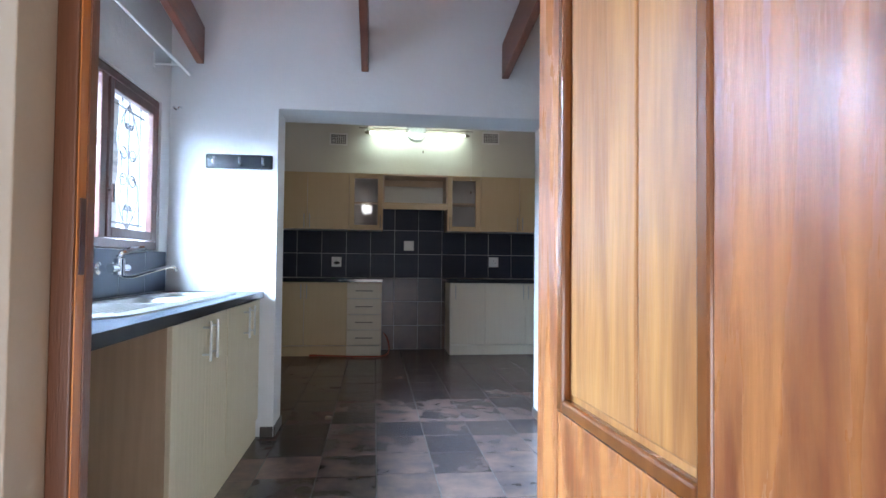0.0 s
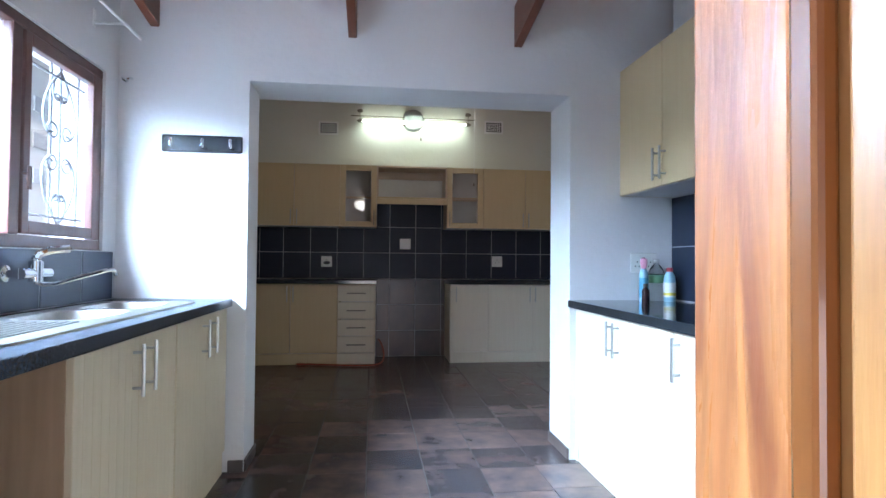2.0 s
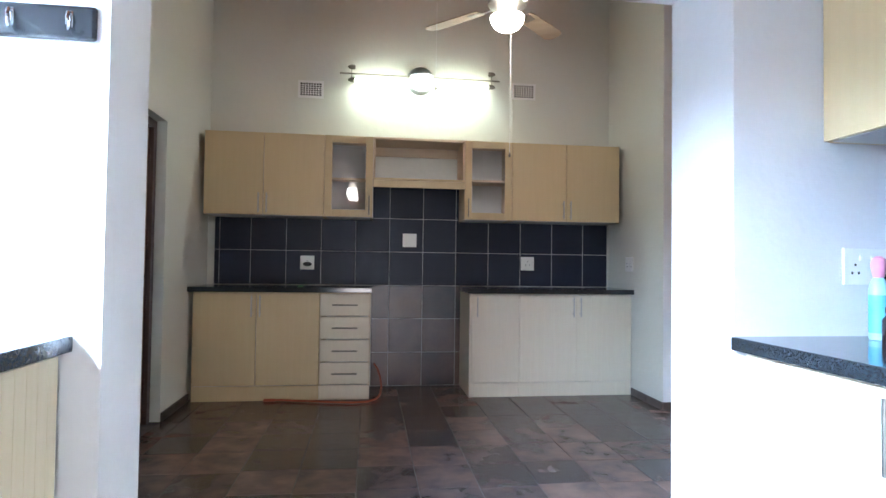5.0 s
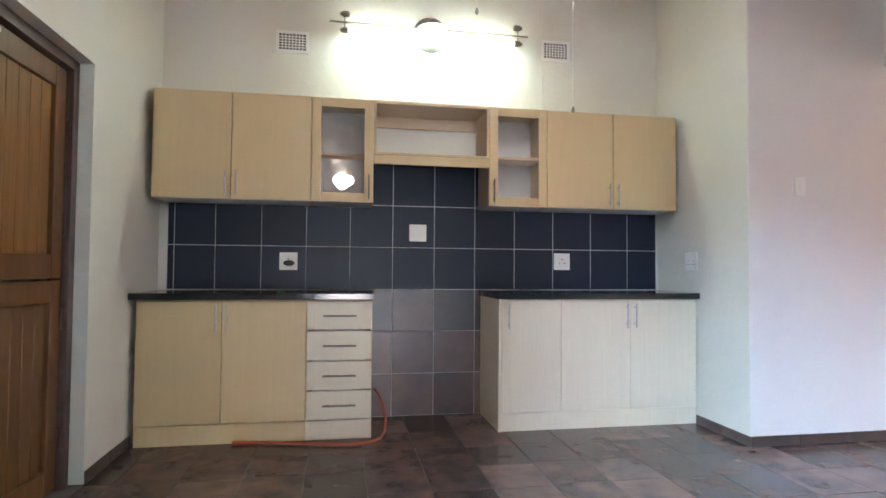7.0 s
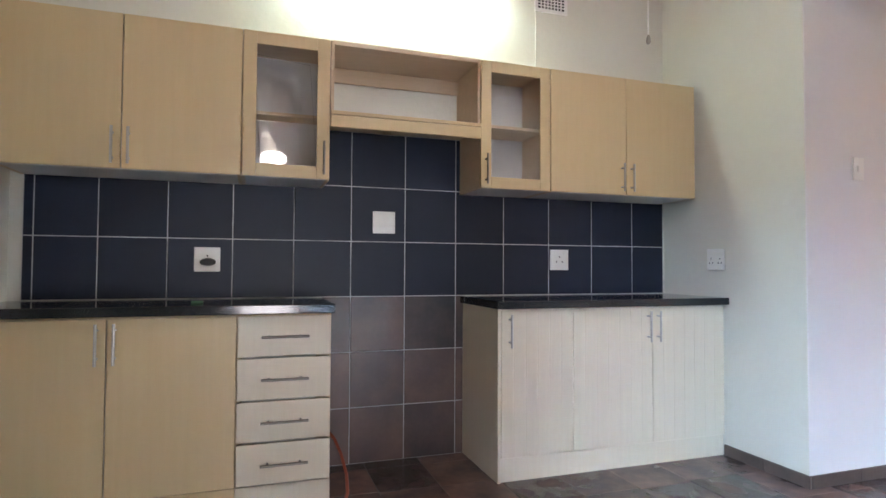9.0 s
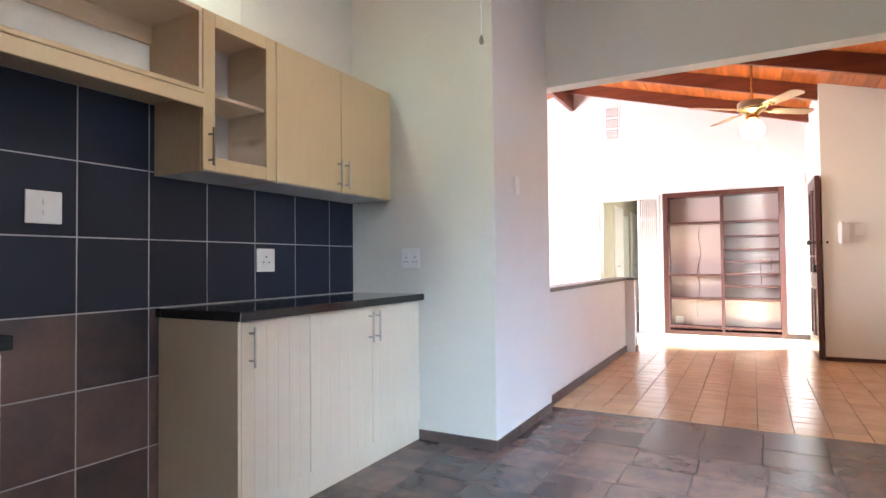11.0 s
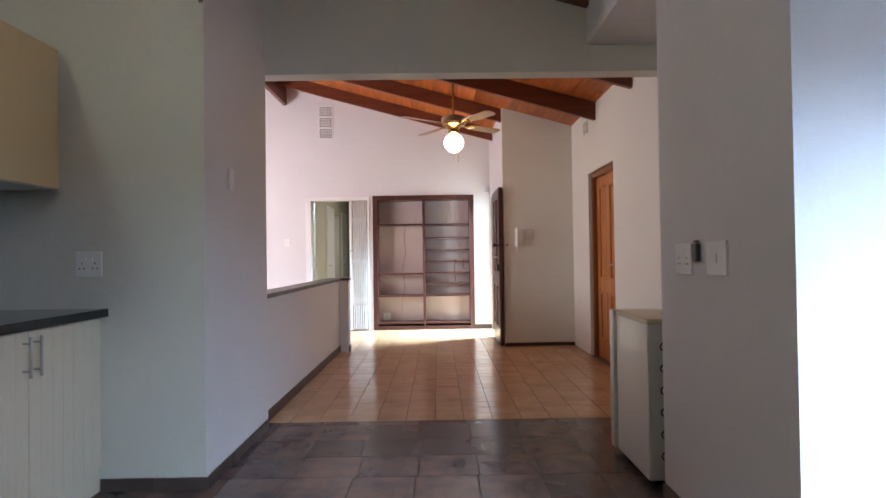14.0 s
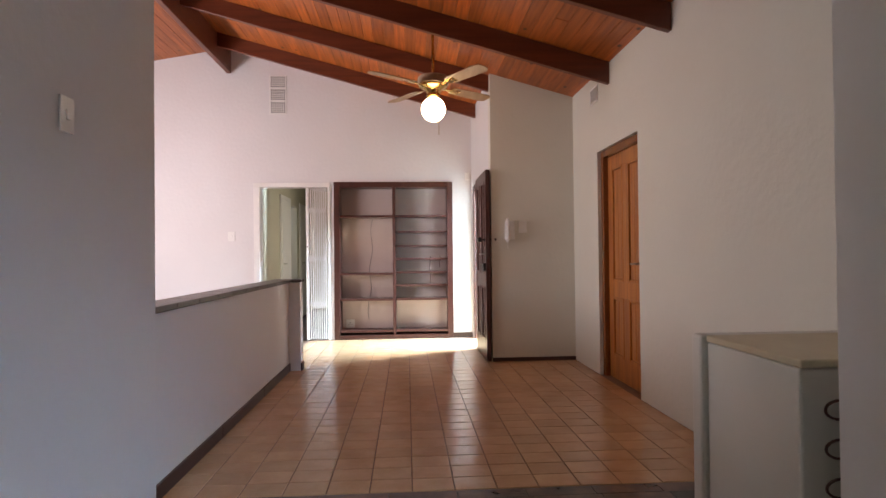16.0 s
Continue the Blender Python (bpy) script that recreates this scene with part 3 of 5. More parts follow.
part("stop_bead", slab(-0.4268, -0.4225, 0.4315, 0.4545, 0, 2.02, 0.001), "frame_wood", jamb)
tagged(part("trim_entry_reveal", slab(-0.4795, -0.4577, 0.3185, 0.4555, 0, 2.079, 0.002), "reveal"), kind="structure")
# Thin wall skin that carries the porch shade as a darker colour.
tagged(part("wall_entry_outside", slab(-1.495, -0.4797, 0.3185, 0.3295, -0.01, 2.498), "outside_shaded"), kind="structure")
part("jamb", slab(0.337, 0.359, 0.40, 0.50, 0, 2.02, 0.004), "frame_wood", frame_e)
part("head", slab(-0.457, 0.359, 0.40, 0.50, 2.0205, 2.079, 0.004), "frame_wood", frame_e)
part("strike_plate", slab(-0.4244, -0.4225, 0.413, 0.428, 1.06, 1.17, 0.0005), "mahogany", frame_e, "dark latch plate")

# hall door, shut
panel_door("door_hall", pose(5.81, HALL_S - 0.075, 0.004, 0, 0, 180), 0.785, 1.975, 0.04, "orange-varnished wooden panel door, shut, in the hall", wood="hall_door", panel="hall_door", mould="hall_door", rail=0.86, stile=0.09, handle_z=1.02)
frame_h = thing("door_frame_hall", pose(0, 0, 0), "brown wooden frame round the hall door", "door frame", kind="structure")
for x0, x1 in ((4.962, 5.022), (5.812, 5.868)):
    part("jamb", slab(x0, x1, HALL_S - 0.14, HALL_S - 0.03, 0, 2.038, 0.003), "door_mould", frame_h)
part("head", slab(5.0225, 5.8115, HALL_S - 0.14, HALL_S - 0.03, 1.982, 2.038, 0.003), "door_mould", frame_h)

# front door, folded back against its wall
front = panel_door("door_front", pose(7.42, 3.855, 0.012), 0.0001 + 0.84, 1.98, 0.045, "dark mahogany front door folded back against the wall", wood="mahogany", panel="mahogany", mould="mahogany", rail=0.9, stile=0.1, handle_z=1.105, handle_mat="steel")
front.matrix_world = pose(7.42, 3.832, 0.012, 0, 0, 180)
for side, y in ((-1, 0.0), (1, 0.045)):
    k = lathe(B(), [(0.024, 0.0), (0.022, 0.006), (0.011, 0.012), (0.011, 0.035), (0.024, 0.045), (0.030, 0.062), (0.022, 0.078), (0.002, 0.083)])
    bmesh.ops.transform(k, matrix=Matrix.Translation((0.775, y, 1.255)) @ Matrix.Rotation(radians(90 if side < 0 else -90), 4, "X"), verts=k.verts)
    part("knob", k, "dark_plastic", front, "round black door knob", smooth=True)
part("night_latch", slab(0.73, 0.815, -0.03, 0.0, 0.93, 1.01, 0.004), "dark_plastic", front)
frame_f = thing("door_frame_front", pose(0, 0, 0), "dark wooden frame of the open front door", "door frame", kind="structure")
for x0, x1 in ((7.442, 7.49), (8.25, 8.298)):
    part("jamb", slab(x0, x1, 3.635, 3.76, 0, 2.028, 0.003), "mahogany", frame_f)
part("head", slab(7.4905, 8.2495, 3.635, 3.76, 1.98, 2.028, 0.003), "mahogany", frame_f)

# stable door in the kitchen's left wall
stable = thing("door_stable", pose(-0.06, 0.04, 0), "brown boarded wooden stable door, shut, in a dark frame", "door", kind="structure")
X = LEFT_K - 0.055
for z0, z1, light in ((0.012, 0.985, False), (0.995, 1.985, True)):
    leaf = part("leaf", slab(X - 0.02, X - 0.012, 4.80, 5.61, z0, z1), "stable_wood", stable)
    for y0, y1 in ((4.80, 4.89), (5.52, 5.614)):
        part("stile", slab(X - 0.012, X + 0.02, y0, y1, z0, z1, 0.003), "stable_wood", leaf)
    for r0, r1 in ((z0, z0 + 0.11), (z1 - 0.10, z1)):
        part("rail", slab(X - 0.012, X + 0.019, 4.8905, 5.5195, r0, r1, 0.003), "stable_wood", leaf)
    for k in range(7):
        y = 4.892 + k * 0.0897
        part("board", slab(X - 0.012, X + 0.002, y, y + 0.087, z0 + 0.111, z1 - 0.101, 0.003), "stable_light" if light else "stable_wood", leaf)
for y in (5.606,):
    for z in (0.25, 0.8, 1.25, 1.8):
        part("hinge", tube(B(), (X + 0.022, y + 0.012, z - 0.05), (X + 0.022, y + 0.012, z + 0.05), 0.008), "mahogany", stable)
lev = B()
box(lev, X + 0.02, X + 0.024, 4.81, 4.845, 1.33, 1.47, 0.002)
sweep(lev, [(X + 0.02, 4.828, 1.40), (X + 0.065, 4.828, 1.40), (X + 0.068, 4.86, 1.402), (X + 0.066, 4.94, 1.396)], 0.008)
part("door_handle", lev, "nickel", stable, smooth=True)
part("bolt", box(tube(B(), (X + 0.03, 4.84, 1.72), (X + 0.03, 4.84, 1.80), 0.007), X + 0.02, X + 0.035, 4.82, 4.86, 1.70, 1.74, 0.002), "chrome", stable)
part("closer", slab(X + 0.02, X + 0.055, 4.95, 5.02, 1.93, 1.955, 0.004), "plastic", stable, "small white plastic door contact")
frame_s = thing("door_frame_stable", pose(-0.06, 0.04, 0), "dark purple-brown frame of the stable door", "door frame", kind="structure")
part("jamb", slab(LEFT_K - 0.10, LEFT_K - 0.005, 5.622, 5.678, 0, 2.048, 0.003), "stable_frame", frame_s)
part("jamb", slab(LEFT_K - 0.10, LEFT_K - 0.005, 4.742, 4.795, 0, 2.048, 0.003), "stable_frame", frame_s)
part("head", slab(LEFT_K - 0.10, LEFT_K - 0.005, 4.7955, 5.6215, 1.995, 2.048, 0.003), "stable_frame", frame_s)
tagged(part("wall_behind_door", slab(LEFT_K - 0.34, LEFT_K - 0.25, 4.5, 5.9, 0, 2.3), "outside_wall"), kind="structure")

# ---- scullery window ----
win = thing("window_scullery", pose(0, 0, 0), "red-brown wooden casement window over the sink", "window", kind="structure")
WX0, WX1 = LEFT_S - 0.062, LEFT_S - 0.012
part("window_frame", slab(WX0, WX1, 0.852, 3.058, 1.142, 1.19, 0.004), "window_wood", win)
part("window_frame", slab(WX0, WX1, 0.852, 3.058, 1.975, 2.018, 0.004), "window_wood", win)
for y0, y1 in ((0.852, 0.90), (1.60, 1.66), (2.36, 2.42), (3.01, 3.058)):
    part("window_frame", slab(WX0 + 0.001, WX1 - 0.001, y0, y1, 1.1905, 1.9745, 0.004), "window_wood", win)
for y0, y1 in ((0.905, 1.595), (2.425, 3.005)):
    sash = B()
    for s0, s1, z0, z1 in ((y0, y0 + 0.045, 1.195, 1.97), (y1 - 0.045, y1, 1.195, 1.97), (y0 + 0.0455, y1 - 0.0455, 1.195, 1.245), (y0 + 0.0455, y1 - 0.0455, 1.92, 1.97)):
        box(sash, WX0 + 0.02, WX1 + 0.006, s0, s1, z0, z1, 0.004)
    sash = part("casement", sash, "window_wood", win)
    pane = part("pane", slab(WX0 + 0.028, WX0 + 0.032, y0 + 0.04, y1 - 0.04, 1.24, 1.925), "clear", sash)
    pane.visible_shadow = False
pane = part("pane", slab(WX0 + 0.028, WX0 + 0.032, 1.655, 2.365, 1.185, 1.98), "clear", win)
pane.visible_shadow = False
cat = B()
tube(cat, (WX1 + 0.004, 2.43, 1.42), (WX1 + 0.03, 2.43, 1.42), 0.007)
box(cat, WX1 + 0.022, WX1 + 0.032, 2.42, 2.44, 1.36, 1.45, 0.003)
part("catch", cat, "mahogany", win)


def heart_half():
    """One side of a wrought iron heart: a curl that opens out and runs to the point."""
    pts = []
    for k in range(19):
        a, r = -0.6 * math.pi - 2.2 * math.pi * (1 - k / 18), 0.012 + 0.026 * k / 18
        pts.append((0.048 - r * math.cos(a + math.pi), 0.075 + r * math.sin(a)))
    x0, z0 = pts[-1]
    for k in range(1, 13):
        u = k / 12
        b0, b1, b2, b3 = (1 - u) ** 3, 3 * u * (1 - u) ** 2, 3 * u * u * (1 - u), u ** 3
        pts.append((b0 * x0 + b1 * 0.135 + b2 * 0.105 + b3 * 0.004, b0 * z0 + b1 * 0.06 + b2 * 0.24 + b3 * 0.33))
    return pts


GX = LEFT_S - 0.085
guard = thing("burglar_guard", pose(GX, 0, 0), "grey painted wrought iron scroll guard outside the window", "window guard")
for y0, y1 in ((0.90, 1.60), (2.42, 3.02)):
    cy = (y0 + y1) / 2 + 0.10
    for y in (y0 + 0.05, y1 - 0.05, cy):
        part("bar", tube(B(), (0, y, 1.15), (0, y, 2.01), 0.006, seg=8), "iron", guard)
    for z in (1.28, 1.90):
        part("bar", tube(B(), (0, y0, z), (0, y1, z), 0.006, seg=8), "iron", guard)
    for fl in (1, -1):
        for up in (1, -1):
            for size, base in ((1.0, 0.0), (0.45, 0.19)):
                part("scroll", sweep(B(), [(0, cy + fl * size * 1.35 * v, 1.59 + up * (base + size * h)) for v, h in heart_half()], 0.0055, 6), "iron", guard)
for y in (2.86, 2.78):
    part("bar", tube(B(), (-0.02, y, 1.15), (-0.02, y, 2.01), 0.005, seg=8), "iron", guard)
ob = thing("curtain_rod", pose(-1.14, 0, 2.215), "thin white curtain rod on small wall brackets over the window", "curtain rod")
part("rod", tube(B(), (0, 0.75, 0), (0, 3.13, 0), 0.008), "white_paint", ob)
for y in (0.9, 2.92):
    part("bracket", box(box(B(), -0.129, -0.122, y - 0.012, y + 0.012, -0.03, 0.05, 0.001), -0.124, 0.006, y - 0.008, y + 0.008, -0.016, -0.009, 0.001), "white_paint", ob)
ob = thing("wall_bracket", pose(-1.225, SOUTH_A, 2.03), "small chrome curtain cord bracket on the wall", "bracket")
for x in (-0.02, 0.02):
    part("hook", sweep(B(), [(x, 0, 0), (x, -0.02, 0), (x * 0.6, -0.035, -0.012), (x * 0.2, -0.02, -0.018)], 0.006), "chrome", ob, smooth=True)

# far side of the yard, seen through the window
nb = thing("neighbour_house", pose(-4.6, 0, -0.16), "white house with grey panes and a sheet roof across the yard", "house")
part("wall", slab(-4, 0, -3, 15, 0, 4.3), "outside_wall", nb)
part("roof", prism(B(), [(-4.3, -3.3), (0.5, -3.3), (0.5, 15.3), (-4.3, 15.3)], 4.3, 4.38), "roof_sheet", nb)
for k in range(8):
    for z in (2.3, 2.8, 3.3):
        part("window", slab(-0.01, 0.02, 3.0 + k * 1.1, 3.75 + k * 1.1, z, z + 0.2), "outside_dark", nb)
for z in (0.4,):
    pergola = thing("pergola", pose(-3.6, 1.6, -0.16), "white-washed timber pergola roof beside the house", "pergola")
    for y in (-1.2, 3.4):
        part("post", slab(-0.05, 0.05, y, y + 0.1, 0, 2.5, 0.004), "outside_wall", pergola)
    part("beam", slab(-0.05, 0.05, -1.5, 3.9, 2.5, 2.66, 0.004), "window_wood", pergola)
    for k in range(9):
        part("rafter", slab(-0.9, 0.4, -1.4 + k * 0.6, -1.35 + k * 0.6, 2.661, 2.76, 0.003), "roof_sheet", pergola)

# ---- cabinets ----


def ribbed(w, h, t, n):
    """A slab with its front at y = 0 that carries n upright grooves."""
    pts, g = [(0, t), (0, 0.002), (0.002, 0)], 0.0008
    for k in range(1, n + 1):
        x = w * k / (n + 1)
        pts += [(x - 2 * g, 0), (x - g * 0.6, g), (x + g * 0.6, g), (x + 2 * g, 0)]
    pts += [(w - 0.002, 0), (w, 0.002), (w, t)]
    return prism(B(), pts, 0, h)


def cabinet_door(parent, x0, x1, z0, z1, hx=None, hz=None, material="cab", ribs=0, t=0.018, hmat="steel"):
    """A door at the cabinet's front (y = 0), with an upright bar handle at hx from hz[0] to hz[1]."""
    if ribs:
        bm = ribbed(x1 - x0 - 0.003, z1 - z0 - 0.003, t, ribs)
        bmesh.ops.translate(bm, vec=(x0 + 0.0015, 0, z0 + 0.0015), verts=bm.verts)
    else:
        bm = slab(x0 + 0.0022, x1 - 0.0022, 0, t, z0 + 0.0022, z1 - 0.0022, 0.0025)
    d = part("door", bm, material, parent)
    if hx is not None:
        part("handle", handle_bar(B(), (hx, 0, hz[0]), (hx, 0, hz[1]), (0, -1, 0)), hmat, d, smooth=True)
    return d


def carcass(parent, x0, x1, y0, y1, z0, z1, side="cab", under=None, back="cab_under", open_front=False):
    """Sides, floor, top and back board of a cabinet, set behind its doors."""
    part("side_panel", slab(x0, x0 + 0.016, y0, y1, z0, z1, 0.001), side, parent)
    part("side_panel", slab(x1 - 0.016, x1, y0, y1, z0, z1, 0.001), side, parent)
    part("bottom_board", slab(x0 + 0.0165, x1 - 0.0165, y0 + 0.001, y1, z0, z0 + 0.016), under or side, parent)
    part("top_board", slab(x0 + 0.0165, x1 - 0.0165, y0 + 0.001, y1, z1 - 0.016, z1), side, parent)
    if back:
        part("back_board", slab(x0 + 0.0165, x1 - 0.0165, y1 - 0.012, y1 - 0.004, z0 + 0.0165, z1 - 0.0165), back, parent)


def base_cabinet(m, w, d, label, doors=(), drawers=(), ribs=0, material="cab", side="cab", kick=0.12, top=0.855, left_panel=None, right_panel=None):
    c = thing("base_cabinet", m, label, "kitchen cabinet", "kitchen base cabinets")
    carcass(c, 0, w, 0.019, d, 0.1, top, side, "cab_under")
    if left_panel:
        part("end_panel", slab(-0.017, -0.001, 0.0, d, 0.0, top, 0.001), left_panel, c)
    part("kickboard", slab(0.0, w, 0.012, 0.028, 0.0, kick - 0.004, 0.001), material, c)
    for x0, x1, hx in doors:
        cabinet_door(c, x0, x1, kick, top - 0.006, hx, (top - 0.19, top - 0.025), material, ribs)
    for z0, z1 in drawers:
        dr = part("drawer_front", slab(0.0025, w - 0.0025, 0, 0.018, z0 + 0.004, z1 - 0.004, 0.0025), material, c)
        zc = z0 + (z1 - z0) * 0.5
        part("handle", handle_bar(B(), (w / 2 - 0.1, 0, zc), (w / 2 + 0.1, 0, zc), (0, -1, 0), 0.006), "nickel", dr, smooth=True)
    return c


def wall_cabinet(m, w, d, h, label, doors=(), material="cab", under="cab_under", group="kitchen wall cabinets", glass_door=None, hz=(0.02, 0.18), pane_tilt=None):
    c = thing("wall_cabinet", m, label, "kitchen cabinet", group)
    carcass(c, 0, w, 0.019, d, 0.0, h, "cab" if not glass_door else "cab_inside", under)
    for x0, x1, hx in doors:
        cabinet_door(c, x0, x1, 0.0, h, hx, hz, material)
    if glass_door is not None:
        s = 0.062
        door = B()
        box(door, 0.0015, s, 0, 0.018, 0.0015, h - 0.0015, 0.0025)
        box(door, w - s, w - 0.0015, 0, 0.018, 0.0015, h - 0.0015, 0.0025)
        box(door, s + 0.0003, w - s - 0.0003, 0.0005, 0.0175, 0.0015, 0.062, 0.002)
        box(door, s + 0.0003, w - s - 0.0003, 0.0005, 0.0175, h - 0.062, h - 0.0015, 0.002)
        door = part("door", door, material, c)
        if pane_tilt:
            bm = slab(-w / 2 + s - 0.002, w / 2 - s + 0.002, -0.002, 0.002, -h / 2 + 0.064, h / 2 - 0.064)
            bmesh.ops.transform(bm, matrix=pose(w / 2, 0.112, h / 2, pane_tilt[0], 0, pane_tilt[1]), verts=bm.verts)
        else:
            bm = slab(s - 0.005, w - s + 0.005, 0.008, 0.012, 0.058, h - 0.058)
        pane = part("pane", bm, "clear", door)
        pane.visible_shadow = False
        part("handle", handle_bar(B(), (glass_door, 0, hz[0]), (glass_door, 0, hz[1]), (0, -1, 0)), "nickel", door, smooth=True)
        part("shelf", slab(0.0168, w - 0.0168, 0.19 if pane_tilt else 0.06, d - 0.014, h * 0.495, h * 0.495 + 0.016), "cab_inside", c)
    return c


YF, YU = 6.26, 6.44
base_cabinet(pose(-1.295, YF, 0), 0.97, BACK - YF - 0.012, "cream laminate two-door base cabinet with bar handles under black granite",
             [(0.0, 0.48, 0.448), (0.48, 0.97, 0.512)])
base_cabinet(pose(-0.324, YF, 0), 0.40, BACK - YF - 0.012, "cream laminate base cabinet with four drawers", drawers=[(0.12, 0.302), (0.302, 0.482), (0.482, 0.667), (0.667, 0.849)], material="cab_pale")
base_cabinet(pose(0.907, YF, 0), 0.407, BACK - YF - 0.012, "pale ribbed single-door base cabinet under black granite", [(0.0, 0.407, 0.045)], ribs=5, material="cab_pale", side="cab_pale", left_panel="cab_pale")
base_cabinet(pose(1.315, YF, 0), 0.985, BACK - YF - 0.012, "pale ribbed two-door base cabinet under black granite", [(0.0, 0.493, 0.462), (0.493, 0.985, 0.524)], ribs=6, material="cab_pale", side="cab_pale")


def worktop(x0, x1, y0, y1, z0, z1, label, holes=(), stone="granite"):
    bm = B()
    if holes:
        hx0, hx1, hy0, hy1 = holes
        for a in ((x0, x1, y0, hy0), (x0, x1, hy1, y1), (x0, hx0, hy0, hy1), (hx1, x1, hy0, hy1)):
            box(bm, *a, z0, z1)
        bmesh.ops.remove_doubles(bm, verts=bm.verts, dist=1e-5)
    else:
        box(bm, x0, x1, y0, y1, z0, z1, 0.004)
    return tagged(part("worktop", bm, stone), label, "worktop", "granite worktops")


worktop(LEFT_K + 0.002, 0.088, YF - 0.035, BACK - 0.013, 0.857, 0.897, "polished black granite worktop on the drawer cabinets")
worktop(0.872, NOOK - 0.002, YF - 0.035, BACK - 0.013, 0.857, 0.897, "polished black granite worktop on pale ribbed cabinets")
wall_cabinet(pose(-1.285, YU, 1.482), 0.962, BACK - YU - 0.002, 0.685, "cream laminate two-door wall cabinet with slim bar handles", [(0.0, 0.47, 0.438), (0.47, 0.962, 0.502)])
wall_cabinet(pose(-0.321, YU, 1.482), 0.402, BACK - YU - 0.002, 0.685, "cream wall cabinet with a glazed door and one shelf", glass_door=0.372, pane_tilt=(-10.8, 16.2))
wall_cabinet(pose(0.868, YU, 1.482), 0.415, BACK - YU - 0.002, 0.685, "cream wall cabinet with a glazed door and one shelf", glass_door=0.03)
wall_cabinet(pose(1.285, YU, 1.482), 0.985, BACK - YU - 0.002, 0.685, "cream laminate two-door wall cabinet beside the nook wall", [(0.0, 0.492, 0.46), (0.492, 0.985, 0.524)])
shelf = thing("open_shelf_unit", pose(0.083, YU, 1.74), "open cream shelf unit with a valance between glazed cabinets", "shelf")
W = 0.783
part("side_panel", slab(0, 0.016, 0.002, 0.328, 0.06, 0.427, 0.001), "cab_inside", shelf)
part("side_panel", slab(W - 0.016, W, 0.002, 0.328, 0.06, 0.427, 0.001), "cab_inside", shelf)
part("top_board", slab(0.0165, W - 0.0165, 0.0, 0.328, 0.405, 0.427, 0.001), "cab_inside", shelf)
part("bottom_board", slab(0.0165, W - 0.0165, 0.0, 0.328, 0.06, 0.078, 0.001), "cab_inside", shelf)
part("back_rail", slab(0.0165, W - 0.0165, 0.31, 0.326, 0.32, 0.40, 0.001), "cab_inside", shelf)
part("valance", slab(0.0, W, -0.012, 0.006, 0.0, 0.0595, 0.004), "cab", shelf)
part("valance_trim", slab(0.0, W, -0.018, 0.0, 0.0600, 0.080, 0.004), "cab", shelf)

# ---- wall tiles ----


def tile_mesh(name, material, w, h, t, gap=0.0055):
    bm = slab(gap / 2, w - gap / 2, -t, 0, gap / 2, h - gap / 2, 0.0)
    bmesh.ops.bevel(bm, geom=[e for e in bm.edges if all(v.co.y < -t / 2 for v in e.verts)], offset=0.0015, segments=1, affect="EDGES")
    bmesh.ops.recalc_face_normals(bm, faces=bm.faces)
    me = bpy.data.meshes.new(name)
    bm.to_mesh(me)
    bm.free()
    me.materials.append(M[material])
    return me


TILES = {}


def tile(parent, m, w, h, material, t=0.008, name="tile"):
    key = (round(w, 4), round(h, 4), material, t)
    if key not in TILES:
        TILES[key] = tile_mesh(name, material, w, h, t)
    ob = new(name, TILES[key])
    ob.parent, ob.matrix_local = parent, m
    return ob


splash = tagged(part("splashback_kitchen", slab(-1.272, 2.292, BACK - 0.0105, BACK - 0.0005, 0.9, 1.50), "grout"), kind="structure")
xs = [-1.272, -1.23] + [0.24 + 0.302 * k for k in range(-4, 7)] + [2.292]
for z0, z1 in ((0.9, 1.2), (1.2, 1.5)):
    for x0, x1 in zip(xs, xs[1:]):
        tile(splash, pose(x0, BACK - 0.004, z0), x1 - x0, z1 - z0, "black_tile")
splash_c = tagged(part("splashback_centre", box(slab(0.086, 0.90, BACK - 0.0105, BACK - 0.0005, 1.5, 1.80), 0.086, 0.90, BACK - 0.0105, BACK - 0.0005, 0.0, 0.9), "grout"), kind="structure")
for x0, x1 in ((0.086, 0.24), (0.24, 0.542), (0.542, 0.844), (0.844, 0.90)):
    tile(splash_c, pose(x0, BACK - 0.004, 1.5), x1 - x0, 0.3, "black_tile")
    for z in (0.0, 0.3, 0.6):
        tile(splash_c, pose(x0, BACK - 0.004, z), x1 - x0, 0.3, "slate_wall")

# ---- kitchen fittings ----


